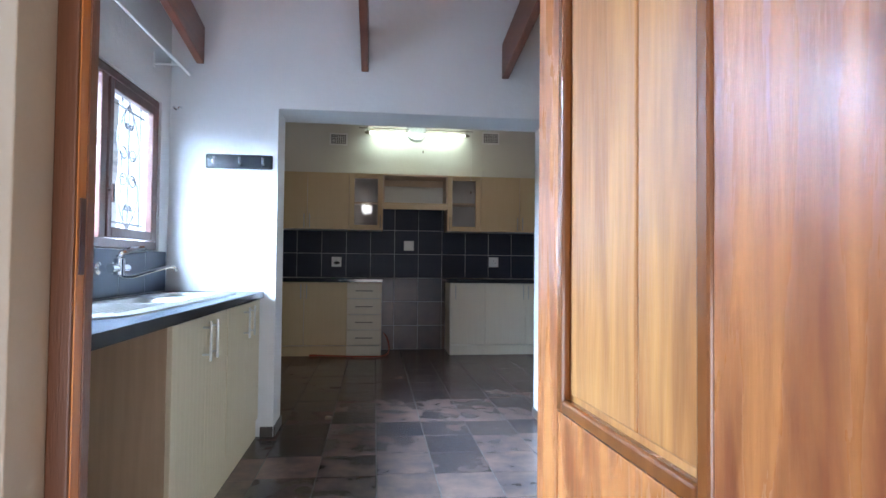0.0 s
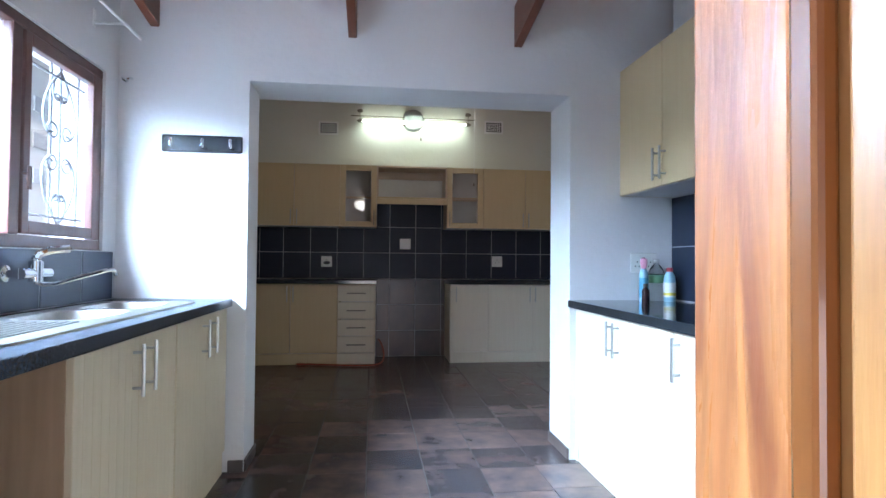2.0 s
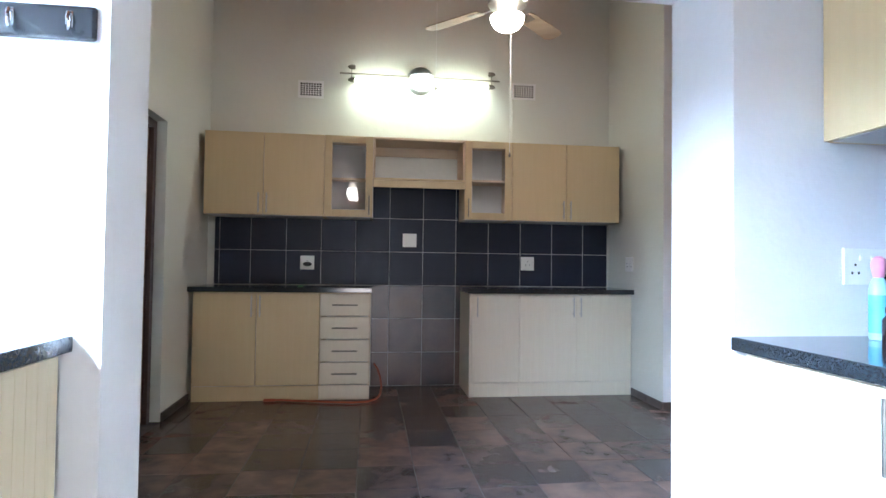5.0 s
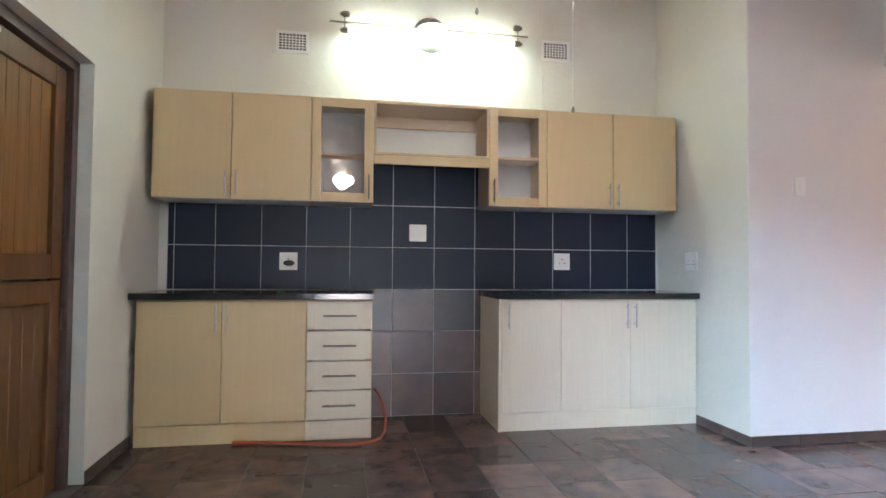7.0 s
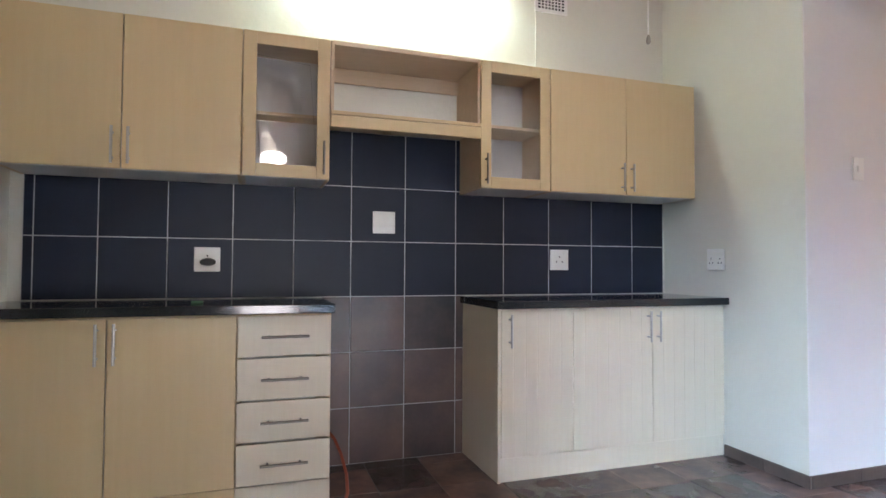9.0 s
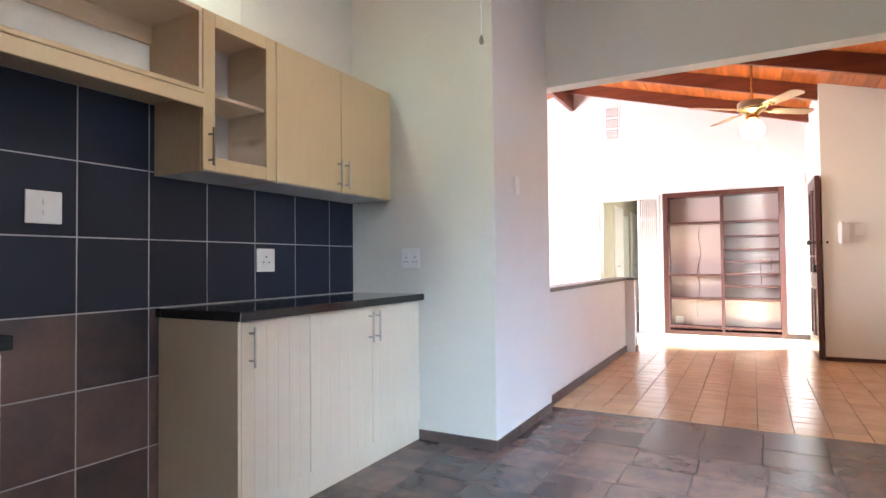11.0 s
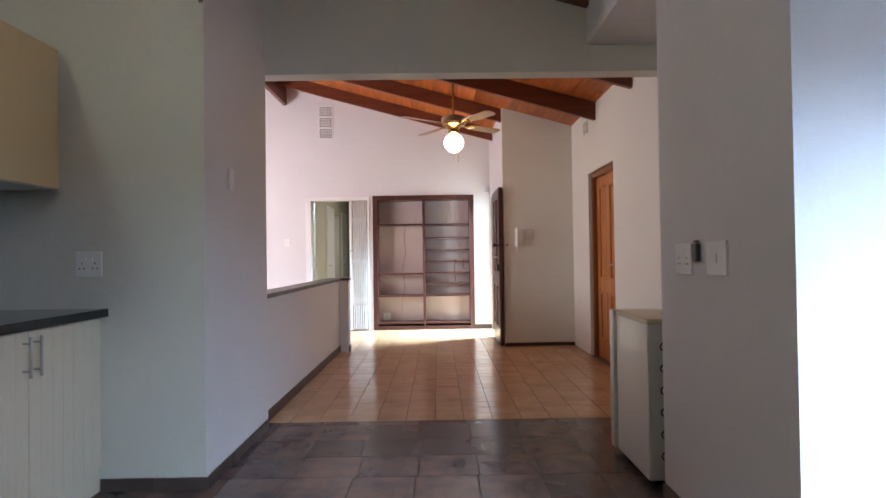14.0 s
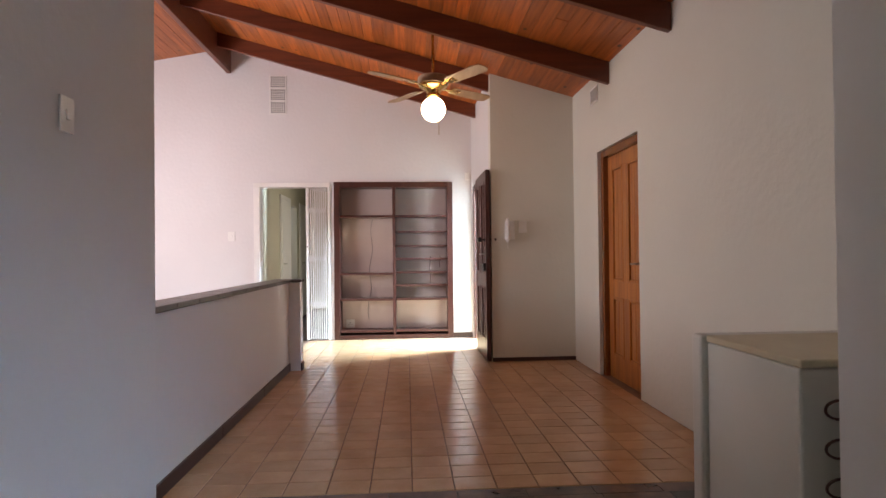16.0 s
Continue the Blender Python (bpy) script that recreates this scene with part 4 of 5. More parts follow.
def plate(name, m, w, h, label, category, marks="socket", group="wall sockets and switches", t=0.009):
    """A wall plate whose back lies at y = 0 and whose face looks to -y; x and z run from its middle."""
    ob = thing(name, m, label, category, group)
    part("cover", slab(-w / 2, w / 2, -t, 0, -h / 2, h / 2, 0.003), "plastic", ob)
    if marks == "socket":
        # Dark plugs on the cover, coloured as the shade in the pin holes.
        for x, z in ((0, 0.018), (-0.019, -0.012), (0.019, -0.012)):
            part("pin_hole", tube(B(), (x, -t - 0.0008, z), (x, -t + 0.002, z), 0.0045, seg=10), "hole", ob)
        part("rocker", slab(w / 2 - 0.036, w / 2 - 0.018, -t - 0.004, -t + 0.001, h / 2 - 0.034, h / 2 - 0.016, 0.001), "plastic", ob)
    elif marks == "double":
        for s in (-1, 1):
            # Small dark blocks, again the shade of pin holes as colour.
            for x, z in ((0, 0.005), (-0.011, -0.02), (0.011, -0.02)):
                part("pin_hole", slab(s * w / 4 + x - 0.003, s * w / 4 + x + 0.003, -t - 0.0008, -t + 0.002, z - 0.004, z + 0.004), "hole", ob)
            part("rocker", slab(s * w / 8 - 0.006, s * w / 8 + 0.006, -t - 0.004, -t + 0.001, 0.018, 0.034, 0.001), "plastic", ob)
    elif marks == "switch":
        part("rocker", slab(-0.010, 0.010, -t - 0.005, -t + 0.001, -0.017, 0.017, 0.002), "plastic", ob)
    elif marks == "isolator":
        part("rocker", slab(-0.006, 0.006, -t - 0.006, -t + 0.001, -0.03, -0.012, 0.001), "plastic", ob)
        part("rocker", slab(-0.006, 0.006, -t - 0.006, -t + 0.001, 0.012, 0.03, 0.001), "plastic", ob)
    return ob


YT = BACK - 0.0125
s1 = plate("wall_socket", pose(-0.482, YT, 1.095), 0.122, 0.122, "white square wall socket with a black plug in it", "socket")
plug = thing("plug_adapter", pose(-0.478, YT - 0.0095, 1.082), "small black plug pushed into the white socket", "plug")
bm = lathe(B(), [(0.010, 0), (0.017, 0.004), (0.019, 0.016), (0.014, 0.028), (0.004, 0.032)])
bmesh.ops.transform(bm, matrix=Matrix.Rotation(radians(90), 4, "X") @ Matrix.Diagonal((2.0, 1.05, 1, 1)), verts=bm.verts)
part("body", bm, "dark_plastic", plug, smooth=True)
plate("cooker_switch", pose(0.42, YT, 1.307), 0.125, 0.122, "plain white square cooker isolator plate on black tiles", "switch", "isolator")
plate("wall_socket", pose(1.517, YT, 1.11), 0.125, 0.125, "white square wall socket on black tiles", "socket")
plate("wall_socket", pose(NOOK - 0.0005, 6.32, 1.115, 0, 0, -90), 0.13, 0.125, "white double wall socket on the plain nook wall", "socket", "double")
plate("light_switch", pose(2.665, ROOM_N - 0.0005, 1.575), 0.075, 0.118, "narrow white light switch on the plain wall", "switch", "switch")


def air_vent(m, w, h, nx, nz, label):
    v = thing("air_vent", m, label, "air vent", "wall vents")
    # Dark sheet put in for the shade behind the grille.
    part("backing", slab(-w / 2 + 0.012, w / 2 - 0.012, -0.003, 0, -h / 2 + 0.012, h / 2 - 0.012), "hole", v)
    fr = B()
    for a in ((-w / 2, w / 2, h / 2 - 0.02, h / 2), (-w / 2, w / 2, -h / 2, -h / 2 + 0.02), (-w / 2, -w / 2 + 0.02, -h / 2 + 0.02, h / 2 - 0.02), (w / 2 - 0.02, w / 2, -h / 2 + 0.02, h / 2 - 0.02)):
        box(fr, a[0], a[1], -0.009, 0, a[2], a[3])
    part("frame", fr, "white_paint", v)
    iw, ih = w - 0.04, h - 0.04
    for k in range(1, nx):
        x = -iw / 2 + iw * k / nx
        part("slat", slab(x - iw / nx * 0.14, x + iw / nx * 0.14, -0.008, -0.003, -ih / 2, ih / 2), "white_paint", v)
    for k in range(1, nz):
        z = -ih / 2 + ih * k / nz
        part("slat", slab(-iw / 2, iw / 2, -0.0075, -0.003, z - ih / nz * 0.14, z + ih / nz * 0.14), "white_paint", v)
    return v


air_vent(pose(-0.48, BACK - 0.0005, 2.64), 0.225, 0.155, 8, 6, "white plastered wall air vent with small square holes")
air_vent(pose(1.47, BACK - 0.0005, 2.72), 0.225, 0.155, 8, 6, "white plastered wall air vent with small square holes")

lamp = thing("tube_light", pose(0.5, BACK, 2.765), "lit fluorescent wall light on a slim metal bar", "wall light")
dome = lathe(B(), [(0.13, 0.0), (0.127, 0.018), (0.10, 0.042), (0.045, 0.058), (0.002, 0.06)])
bmesh.ops.transform(dome, matrix=Matrix.Rotation(radians(90), 4, "X"), verts=dome.verts)
part("backplate", dome, "bowl", lamp, "frosted grey glass dome", smooth=True)
part("bar", tube(B(), (-0.725, -0.085, 0.012), (0.72, -0.085, 0.012), 0.007), "nickel", lamp)
part("tube", tube(B(), (-0.60, -0.085, -0.045), (0.62, -0.085, -0.045), 0.014, seg=16), "tube", lamp, "glowing white fluorescent tube")
bowl = lathe(B(), [(0.105, 0.05), (0.105, 0.0), (0.094, -0.035), (0.066, -0.06), (0.03, -0.072), (0.002, -0.075)], (0, -0.108, -0.045))
part("bowl", bowl, "bowl", lamp, smooth=True)
for x in (-0.62, 0.645):
    part("stem", tube(B(), (x, -0.085, -0.05), (x, -0.085, 0.075), 0.004, seg=8), "nickel", lamp)
    for z in (-0.045, 0.072):
        k = lathe(B(), [(0.010, -0.034), (0.020, -0.028), (0.021, 0.008), (0.012, 0.026), (0.003, 0.034)])
        bmesh.ops.transform(k, matrix=Matrix.Translation((x, -0.085, z)) @ Matrix.Rotation(radians(90 if x > 0 else -90), 4, "Y"), verts=k.verts)
        part("end_cap", k, "nickel", lamp, smooth=True)
ob = tagged(part("cable_conduit", tube(B(), (1.365, BACK - 0.003, 2.17), (1.365, BACK - 0.003, roof(BACK) - 0.01), 0.003, seg=8), "plaster_olive"), "thin white cable conduit running up the wall", "conduit")

hose = thing("gas_hose", pose(0, 0, 0), "orange rubber gas hose lying along the cabinet plinth", "hose")
pts = [(-0.70, 6.235, 0.012), (-0.62, 6.24, 0.014), (-0.5, 6.215, 0.012), (-0.38, 6.19, 0.012), (-0.2, 6.145, 0.012), (-0.05, 6.12, 0.012), (0.06, 6.14, 0.012), (0.13, 6.21, 0.014), (0.165, 6.32, 0.022), (0.18, 6.45, 0.06), (0.17, 6.56, 0.12), (0.15, 6.66, 0.17), (0.12, 6.74, 0.20)]
part("hose_tube", sweep(B(), pts, 0.008), "hose", hose, smooth=True)
part("hose_end", tube(B(), (-0.74, 6.237, 0.014), (-0.66, 6.237, 0.014), 0.0115), "hose", hose, "crimped rubber hose end")
tagged(part("lighter", slab(-0.52, -0.47, 6.40, 6.415, 0.8972, 0.908, 0.003), "green"), "small green and white gas lighter on the black worktop", "lighter")


def ceiling_fan(name, m, drop, label, bowl_mat, blades, bowl_r=0.1, round_globe=True, tilt=0.0, metal="brass"):
    """A fan that hangs from its origin; drop: how far down its motor lies."""
    f = thing(name, m, label, "ceiling fan")
    part("canopy", lathe(B(), [(0.03, -0.09), (0.055, -0.06), (0.065, -0.01), (0.06, 0.02)]), metal, f, smooth=True)
    part("rod", tube(B(), (0, 0, -0.06), (0, 0, -drop + 0.05), 0.012), metal, f)
    part("motor", lathe(B(), [(0.03, -drop + 0.06), (0.10, -drop + 0.045), (0.125, -drop + 0.01), (0.12, -drop - 0.02), (0.07, -drop - 0.045), (0.055, -drop - 0.075)]), metal, f, smooth=True)
    for k in range(blades):
        a = 2 * math.pi * k / blades + tilt
        r = Matrix.Rotation(a, 4, "Z") @ Matrix.Translation((0, 0, -drop - 0.012)) @ Matrix.Rotation(radians(-10), 4, "X")
        bm = prism(B(), [(0.20, -0.045), (0.24, -0.055), (0.60, -0.066), (0.635, -0.045), (0.645, 0), (0.635, 0.045), (0.60, 0.066), (0.24, 0.055), (0.20, 0.045)], -0.003, 0.003)
        bmesh.ops.transform(bm, matrix=r, verts=bm.verts)
        bl = part("blade", bm, "blade", f)
        arm = box(slab(0.09, 0.21, -0.014, 0.014, -0.010, -0.004, 0.002), 0.19, 0.29, -0.032, 0.032, -0.008, -0.0035, 0.001)
        bmesh.ops.transform(arm, matrix=r, verts=arm.verts)
        part("blade_arm", arm, metal, bl)
    z = -drop - 0.075
    part("lamp_holder", lathe(B(), [(0.055, z), (0.06, z - 0.02), (0.045, z - 0.04)]), metal, f, smooth=True)
    n = 12
    if round_globe:
        rows = [(max(0.001, bowl_r * math.sin(math.pi * (k + 1.2) / (n + 1.2))), z - 0.03 - bowl_r + bowl_r * math.cos(math.pi * (k + 1.2) / (n + 1.2))) for k in range(n + 1)]
    else:
        rows = [(max(0.001, bowl_r * math.cos(math.pi / 2 * k / n)), z - 0.02 - bowl_r * 0.85 * math.sin(math.pi / 2 * k / n)) for k in range(n + 1)]
    part("globe", lathe(B(), rows), bowl_mat, f, "lit white glass globe", smooth=True)
    return f


fan = ceiling_fan("ceiling_fan", pose(5.6, 4.41, roof(4.41) - 0.02), 0.59, "brass ceiling fan with pale blades and a lit globe", "globe", 4, 0.105, True, 0.62)
part("motor_cover", lathe(B(), [(0.02, -0.515), (0.12, -0.52), (0.132, -0.53), (0.134, -0.588), (0.12, -0.594)]), "blade", fan, "cream motor cover", smooth=True)
part("pull_cord", tube(B(), (0.07, -0.05, -0.70), (0.07, -0.05, -1.0), 0.002, seg=6), "brass", fan)
kfan = ceiling_fan("ceiling_fan", pose(0.89, 5.05, roof(5.05) - 0.02), 0.60, "ceiling fan with a lit bowl lamp over the kitchen", "globe_cool", 4, 0.105, False, 0.77, "nickel")
for (x, y, z) in ((0.06, 0.15, -1.51), (-0.44, 0.02, -1.14)):
    top = -0.68 if x > 0 else -0.62
    cord = part("pull_cord", tube(B(), (x, y, top), (x, y, z), 0.0018, seg=6), "plastic", kfan)
    part("cord_pull", lathe(B(), [(0.003, z), (0.007, z - 0.012), (0.008, z - 0.024), (0.004, z - 0.03)], (x, y, 0)), "nickel", cord, smooth=True)

# ---- scullery, sink side (fronts look to +x) ----
XL = -0.71


def left_pose(y, z=0.0):
    return pose(XL, y, z, 0, 0, 90)


D = XL - LEFT_S - 0.012
for y in (1.655, 2.425):
    c = base_cabinet(left_pose(y), 0.768 if y < 2 else 0.755, D, "pale ribbed two-door base cabinet with long bar handles under the sink", [(0.0, 0.41, 0.361), (0.41, 0.755, 0.463)] if y < 2 else [(0.0, 0.395, 0.33), (0.395, 0.755, 0.457)], ribs=7, material="cab_mid", side="cab_edge" if y < 2 else "cab_mid", top=0.858)
worktop(LEFT_S + 0.002, -0.688, 0.75, SOUTH_A - 0.002, 0.86, 0.90, "black granite worktop round the steel sink, window sheen in its colour", (-1.135, -0.835, 1.95, 2.85), "granite_window_sheen")
part_end = tagged(part("end_board", slab(LEFT_S + 0.01, -0.72, 0.752, 0.77, 0.0, 0.858, 0.001), "cab_edge"), "brown board end support under the granite worktop", "cabinet panel")
sink = thing("sink", pose(0, 0, 0.9005), "stainless steel double bowl sink with a ribbed drainer", "sink")


def rounded(x0, x1, y0, y1, radii, n=7):
    """A rectangle with a rounding of its own at each corner, from the x1, y1 corner on, counter-clockwise."""
    pts = []
    for q, (cx, cy) in enumerate(((x1, y1), (x0, y1), (x0, y0), (x1, y0))):
        r = radii[q]
        ox, oy = cx - r * (1 if q in (0, 3) else -1), cy - r * (1 if q in (0, 1) else -1)
        for k in range(n + 1):
            a = math.pi / 2 * (q + k / n)
            pts.append((ox + r * math.cos(a), oy + r * math.sin(a)))
    return pts


def ring(bm, pts, z):
    return [bm.verts.new((x, y, z)) for x, y in pts]


def bridge(bm, a, b):
    for k in range(len(a)):
        bm.faces.new((a[k], a[k - 1], b[k - 1], b[k]))


BX0, BX1 = -1.12, -0.85
BOWLS = ((2.04, 2.41), (2.47, 2.83))
rim = B()
outer = ring(rim, rounded(-1.19, -0.78, 1.36, 2.91, (0.05, 0.05, 0.16, 0.20), 9), 0.006)
holes = [ring(rim, rounded(BX0, BX1, y0, y1, (0.08,) * 4), 0.006) for y0, y1 in BOWLS]
edges = [rim.edges.new((loop[k - 1], loop[k])) for loop in (outer, *holes) for k in range(len(loop))]
bmesh.ops.triangle_fill(rim, edges=edges, use_beauty=True)
bridge(rim, outer, ring(rim, rounded(-1.193, -0.777, 1.357, 2.913, (0.05, 0.05, 0.16, 0.20), 9), 0.0))
part("rim", rim, "steel", sink)
for k in range(9):
    x = -1.10 + k * 0.03
    part("drainer_rib", slab(x - 0.006, x + 0.006, 1.46 + 0.012 * k, 1.98, 0.006, 0.010, 0.0015), "steel", sink)
for y0, y1 in BOWLS:
    b = B()
    loops = [ring(b, rounded(BX0 + g, BX1 - g, y0 + g, y1 - g, (0.08 - g * 0.4,) * 4), z) for g, z in ((0.0, 0.006), (0.006, -0.004), (0.014, -0.09), (0.026, -0.128), (0.055, -0.148), (0.10, -0.152))]
    for u, v in zip(loops, loops[1:]):
        bridge(b, u, v)
    b.faces.new(loops[-1])
    bw = part("bowl", b, "steel", sink, smooth=True)
    part("drain", lathe(B(), [(0.04, -0.1495), (0.038, -0.146), (0.02, -0.147)], ((BX0 + BX1) / 2, (y0 + y1) / 2, 0)), "chrome", bw, smooth=True)
tap = thing("mixer_tap", pose(LEFT_S + 0.008, 2.38, 1.045), "chrome wall mixer tap with a long swan spout", "tap")
for y in (-0.075, 0.075):
    f = lathe(B(), [(0.032, 0), (0.030, 0.008), (0.014, 0.014), (0.014, 0.06)])
    bmesh.ops.transform(f, matrix=Matrix.Translation((0, y, 0)) @ Matrix.Rotation(radians(90), 4, "Y"), verts=f.verts)
    part("wall_flange", f, "chrome", tap, smooth=True)
part("body", box(tube(tube(B(), (0.06, -0.09, 0), (0.06, 0.09, 0), 0.021), (0.065, 0, -0.03), (0.065, 0, 0.045), 0.024), 0.05, 0.08, -0.012, 0.012, 0.03, 0.05, 0.004), "chrome", tap, smooth=True)
part("lever", sweep(B(), [(0.062, 0, 0.05), (0.075, 0.0, 0.072), (0.10, 0.02, 0.085), (0.15, 0.06, 0.092)], 0.016), "chrome", tap, smooth=True)
part("spout", sweep(B(), [(0.065, 0, -0.03), (0.075, 0.01, -0.04), (0.10, 0.05, -0.042), (0.16, 0.16, -0.012), (0.20, 0.24, 0.008), (0.215, 0.27, 0.010), (0.222, 0.285, 0.0), (0.224, 0.29, -0.014)], 0.009), "chrome", tap, smooth=True)
splash_l = tagged(part("splashback_sink", slab(LEFT_S + 0.0005, LEFT_S + 0.0105, 0.86, 3.15, 0.90, 1.138), "grout"), kind="structure")
for y0, y1 in ((0.90, 1.22), (1.22, 1.545), (1.545, 1.87), (1.87, 2.195), (2.195, 2.52), (2.52, 2.845), (2.845, 3.15)):
    tile(splash_l, pose(LEFT_S + 0.004, y0, 0.902, 0, 0, 90), y1 - y0, 0.236, "black_tile")
hooks = thing("hook_rail", pose(-0.85, SOUTH_A, 1.704), "black lacquered hook board with three chrome hooks", "coat hooks")
part("board", slab(-0.202, 0.202, -0.018, 0, -0.045, 0.045, 0.009), "lacquer", hooks)
for x in (-0.155, 0.0, 0.14):
    hk = sweep(B(), [(x, -0.016, 0.022), (x, -0.028, 0.02), (x, -0.034, 0.005), (x, -0.03, -0.012), (x + 0.004, -0.034, -0.024), (x + 0.012, -0.048, -0.022), (x + 0.014, -0.052, -0.01)], 0.005)
    box(hk, x - 0.007, x + 0.007, -0.019, -0.016, -0.018, 0.028, 0.001)
    part("hook", hk, "chrome", hooks, smooth=True)
for x in (-0.185, 0.185):
    part("screw", tube(B(), (x, -0.0175, 0), (x, -0.015, 0), 0.004, seg=10), "chrome", hooks)

# ---- scullery, cupboard side (fronts look to -x) ----


def right_pose(x, y, z=0.0):
    return pose(x, y, z, 0, 0, -90)


DR = RIGHT_S - 1.172 - 0.012
base_cabinet(right_pose(1.172, 3.165), 1.02, DR, "pale two-door base cabinet with bar handles under black granite", [(0.0, 0.497, 0.462), (0.497, 1.02, 0.532)], material="cab_pale", ribs=9, top=0.85)
base_cabinet(right_pose(1.172, 2.143), 1.02, DR, "pale two-door base cabinet with bar handles under black granite", [(0.0, 0.51, 0.035), (0.51, 1.02, 0.985)], material="cab_pale", ribs=9, top=0.85)
tagged(part("filler_strip", slab(1.178, 1.19, 3.168, SOUTH_A - 0.002, 0.0, 0.85, 0.001), "cab_pale"), "narrow pale filler strip beside the base cabinet", "cabinet panel")
worktop(1.128, RIGHT_S - 0.002, 1.08, SOUTH_A - 0.002, 0.852, 0.892, "polished speckled black granite worktop in the scullery")
HW = 2.2 - 1.482
wall_cabinet(right_pose(1.432, 3.195, 1.482), 0.995, RIGHT_S - 1.432 - 0.002, HW, "cream laminate two-door wall cabinet over the scullery worktop", [(0.0, 0.475, 0.44), (0.475, 0.995, 0.508)], group="scullery wall cabinets", hz=(0.03, 0.19))
wall_cabinet(right_pose(1.432, 2.198, 1.482), 0.995, RIGHT_S - 1.432 - 0.002, HW, "cream laminate two-door wall cabinet over the scullery worktop", [(0.0, 0.5, 0.032), (0.5, 0.995, 0.96)], group="scullery wall cabinets", hz=(0.03, 0.19))
splash_r = tagged(part("splashback_scullery", slab(RIGHT_S - 0.0105, RIGHT_S - 0.0005, 1.1, 3.198, 0.893, 1.481), "grout"), kind="structure")
ys = [3.198, 2.95, 2.622, 2.294, 1.966, 1.638, 1.31, 1.1]
for y1, y0 in zip(ys, ys[1:]):
    for z0, z1 in ((0.896, 1.197), (1.197, 1.481)):
        tile(splash_r, pose(RIGHT_S - 0.004, y1, z0, 0, 0, -90), y1 - y0, z1 - z0, "black_tile")
plate("wall_socket", pose(1.575, SOUTH_A - 0.0005, 1.105), 0.155, 0.112, "white double switched wall socket above the scullery worktop", "socket", "double")


def bottle(x, y, rows, material, label, extra=(), name="bottle", z=0.8925):
    ob = thing(name, pose(x, y, z), label, "bottle", "bottles on the scullery worktop")
    body = part("body", lathe(B(), rows, seg=20), material, ob, smooth=True)
    for nm, r, mt, lab in extra:
        part(nm, lathe(B(), r, seg=20), mt, ob if nm != "label" else body, lab, smooth=True)
    return ob


bottle(1.535, 3.11, [(0.023, 0), (0.025, 0.004), (0.025, 0.14), (0.021, 0.165), (0.012, 0.18)], "bottle_blue", "slim blue spray bottle with a pink trigger head",
       [("label", [(0.0256, 0.02), (0.0256, 0.13)], "label_blue", "turquoise label"), ("spray_head", [(0.013, 0.18), (0.016, 0.19), (0.02, 0.215), (0.017, 0.235), (0.006, 0.243)], "pink", "pink plastic spray head")])
bottle(1.625, 3.14, [(0.042, 0), (0.045, 0.006), (0.045, 0.05), (0.042, 0.06), (0.045, 0.07), (0.045, 0.15), (0.035, 0.18), (0.014, 0.205), (0.014, 0.212)], "pet", "clear plastic drink bottle with a green label",
       [("label", [(0.0456, 0.10), (0.0456, 0.145)], "green", "dark green paper label"), ("cap", [(0.0155, 0.212), (0.0155, 0.23), (0.012, 0.233)], "plastic", "white screw cap")])
bottle(1.518, 3.055, [(0.02, 0), (0.021, 0.003), (0.021, 0.062), (0.012, 0.075), (0.011, 0.08)], "brown_glass", "small dark brown glass medicine bottle",
       [("cap", [(0.0135, 0.08), (0.0135, 0.097), (0.011, 0.099)], "dark_plastic", "black screw cap")])
bottle(1.668, 3.075, [(0.029, 0), (0.032, 0.005), (0.032, 0.115), (0.029, 0.138), (0.022, 0.154), (0.015, 0.165)], "bottle_blue", "pale blue cleaner bottle with a red cap",
       [("label", [(0.0326, 0.025), (0.0326, 0.105)], "plastic", "white paper label"), ("label_band", [(0.0329, 0.034), (0.0329, 0.05)], "yellow", "yellow label band"), ("cap", [(0.018, 0.165), (0.018, 0.183), (0.014, 0.187)], "red", "red plastic cap")])

# ---- hall ----
bc = thing("bookcase", pose(HALL_E - 0.018, 4.03, 0.0), "built-in dark mahogany bookcase with empty shelves", "bookcase")
BW, BH, BD = 1.585, 2.10, 0.27
for y0, y1 in ((0.0, 0.075), (BW - 0.075, BW)):
    part("upright", slab(0.0, BD, y0, y1, 0.0, BH, 0.003), "mahogany", bc)
part("head", slab(0.001, BD, 0.0755, BW - 0.0755, BH - 0.07, BH, 0.003), "mahogany", bc)
part("plinth", slab(0.001, BD, 0.0755, BW - 0.0755, 0.0, 0.055, 0.003), "mahogany", bc)
part("back_panel", slab(BD - 0.012, BD + 0.004, 0.0755, BW - 0.0755, 0.055, BH - 0.07), "niche_back", bc)
MY = 0.79
part("divider", slab(0.004, BD - 0.013, MY - 0.018, MY + 0.018, 0.0555, BH - 0.0705, 0.002), "mahogany", bc)
for z in (1.64, 0.87, 0.525, 0.105):
    part("shelf", slab(0.006, BD - 0.013, MY + 0.0185, BW - 0.0757, z - 0.014, z + 0.014, 0.002), "mahogany", bc)
for z in (1.64, 1.43, 1.24, 1.065, 0.885, 0.71, 0.525, 0.105):
    part("shelf", slab(0.006 if z in (1.64, 0.525, 0.105) else 0.03, BD - 0.013, 0.0757, MY - 0.0185, z - 0.013, z + 0.013, 0.002), "mahogany", bc)
part("bracket", sweep(B(), [(0.1, 0.30, 1.08), (0.09, 0.30, 1.1), (0.09, 0.31, 0.95), (0.09, 0.30, 0.74)], 0.006), "mahogany", bc)
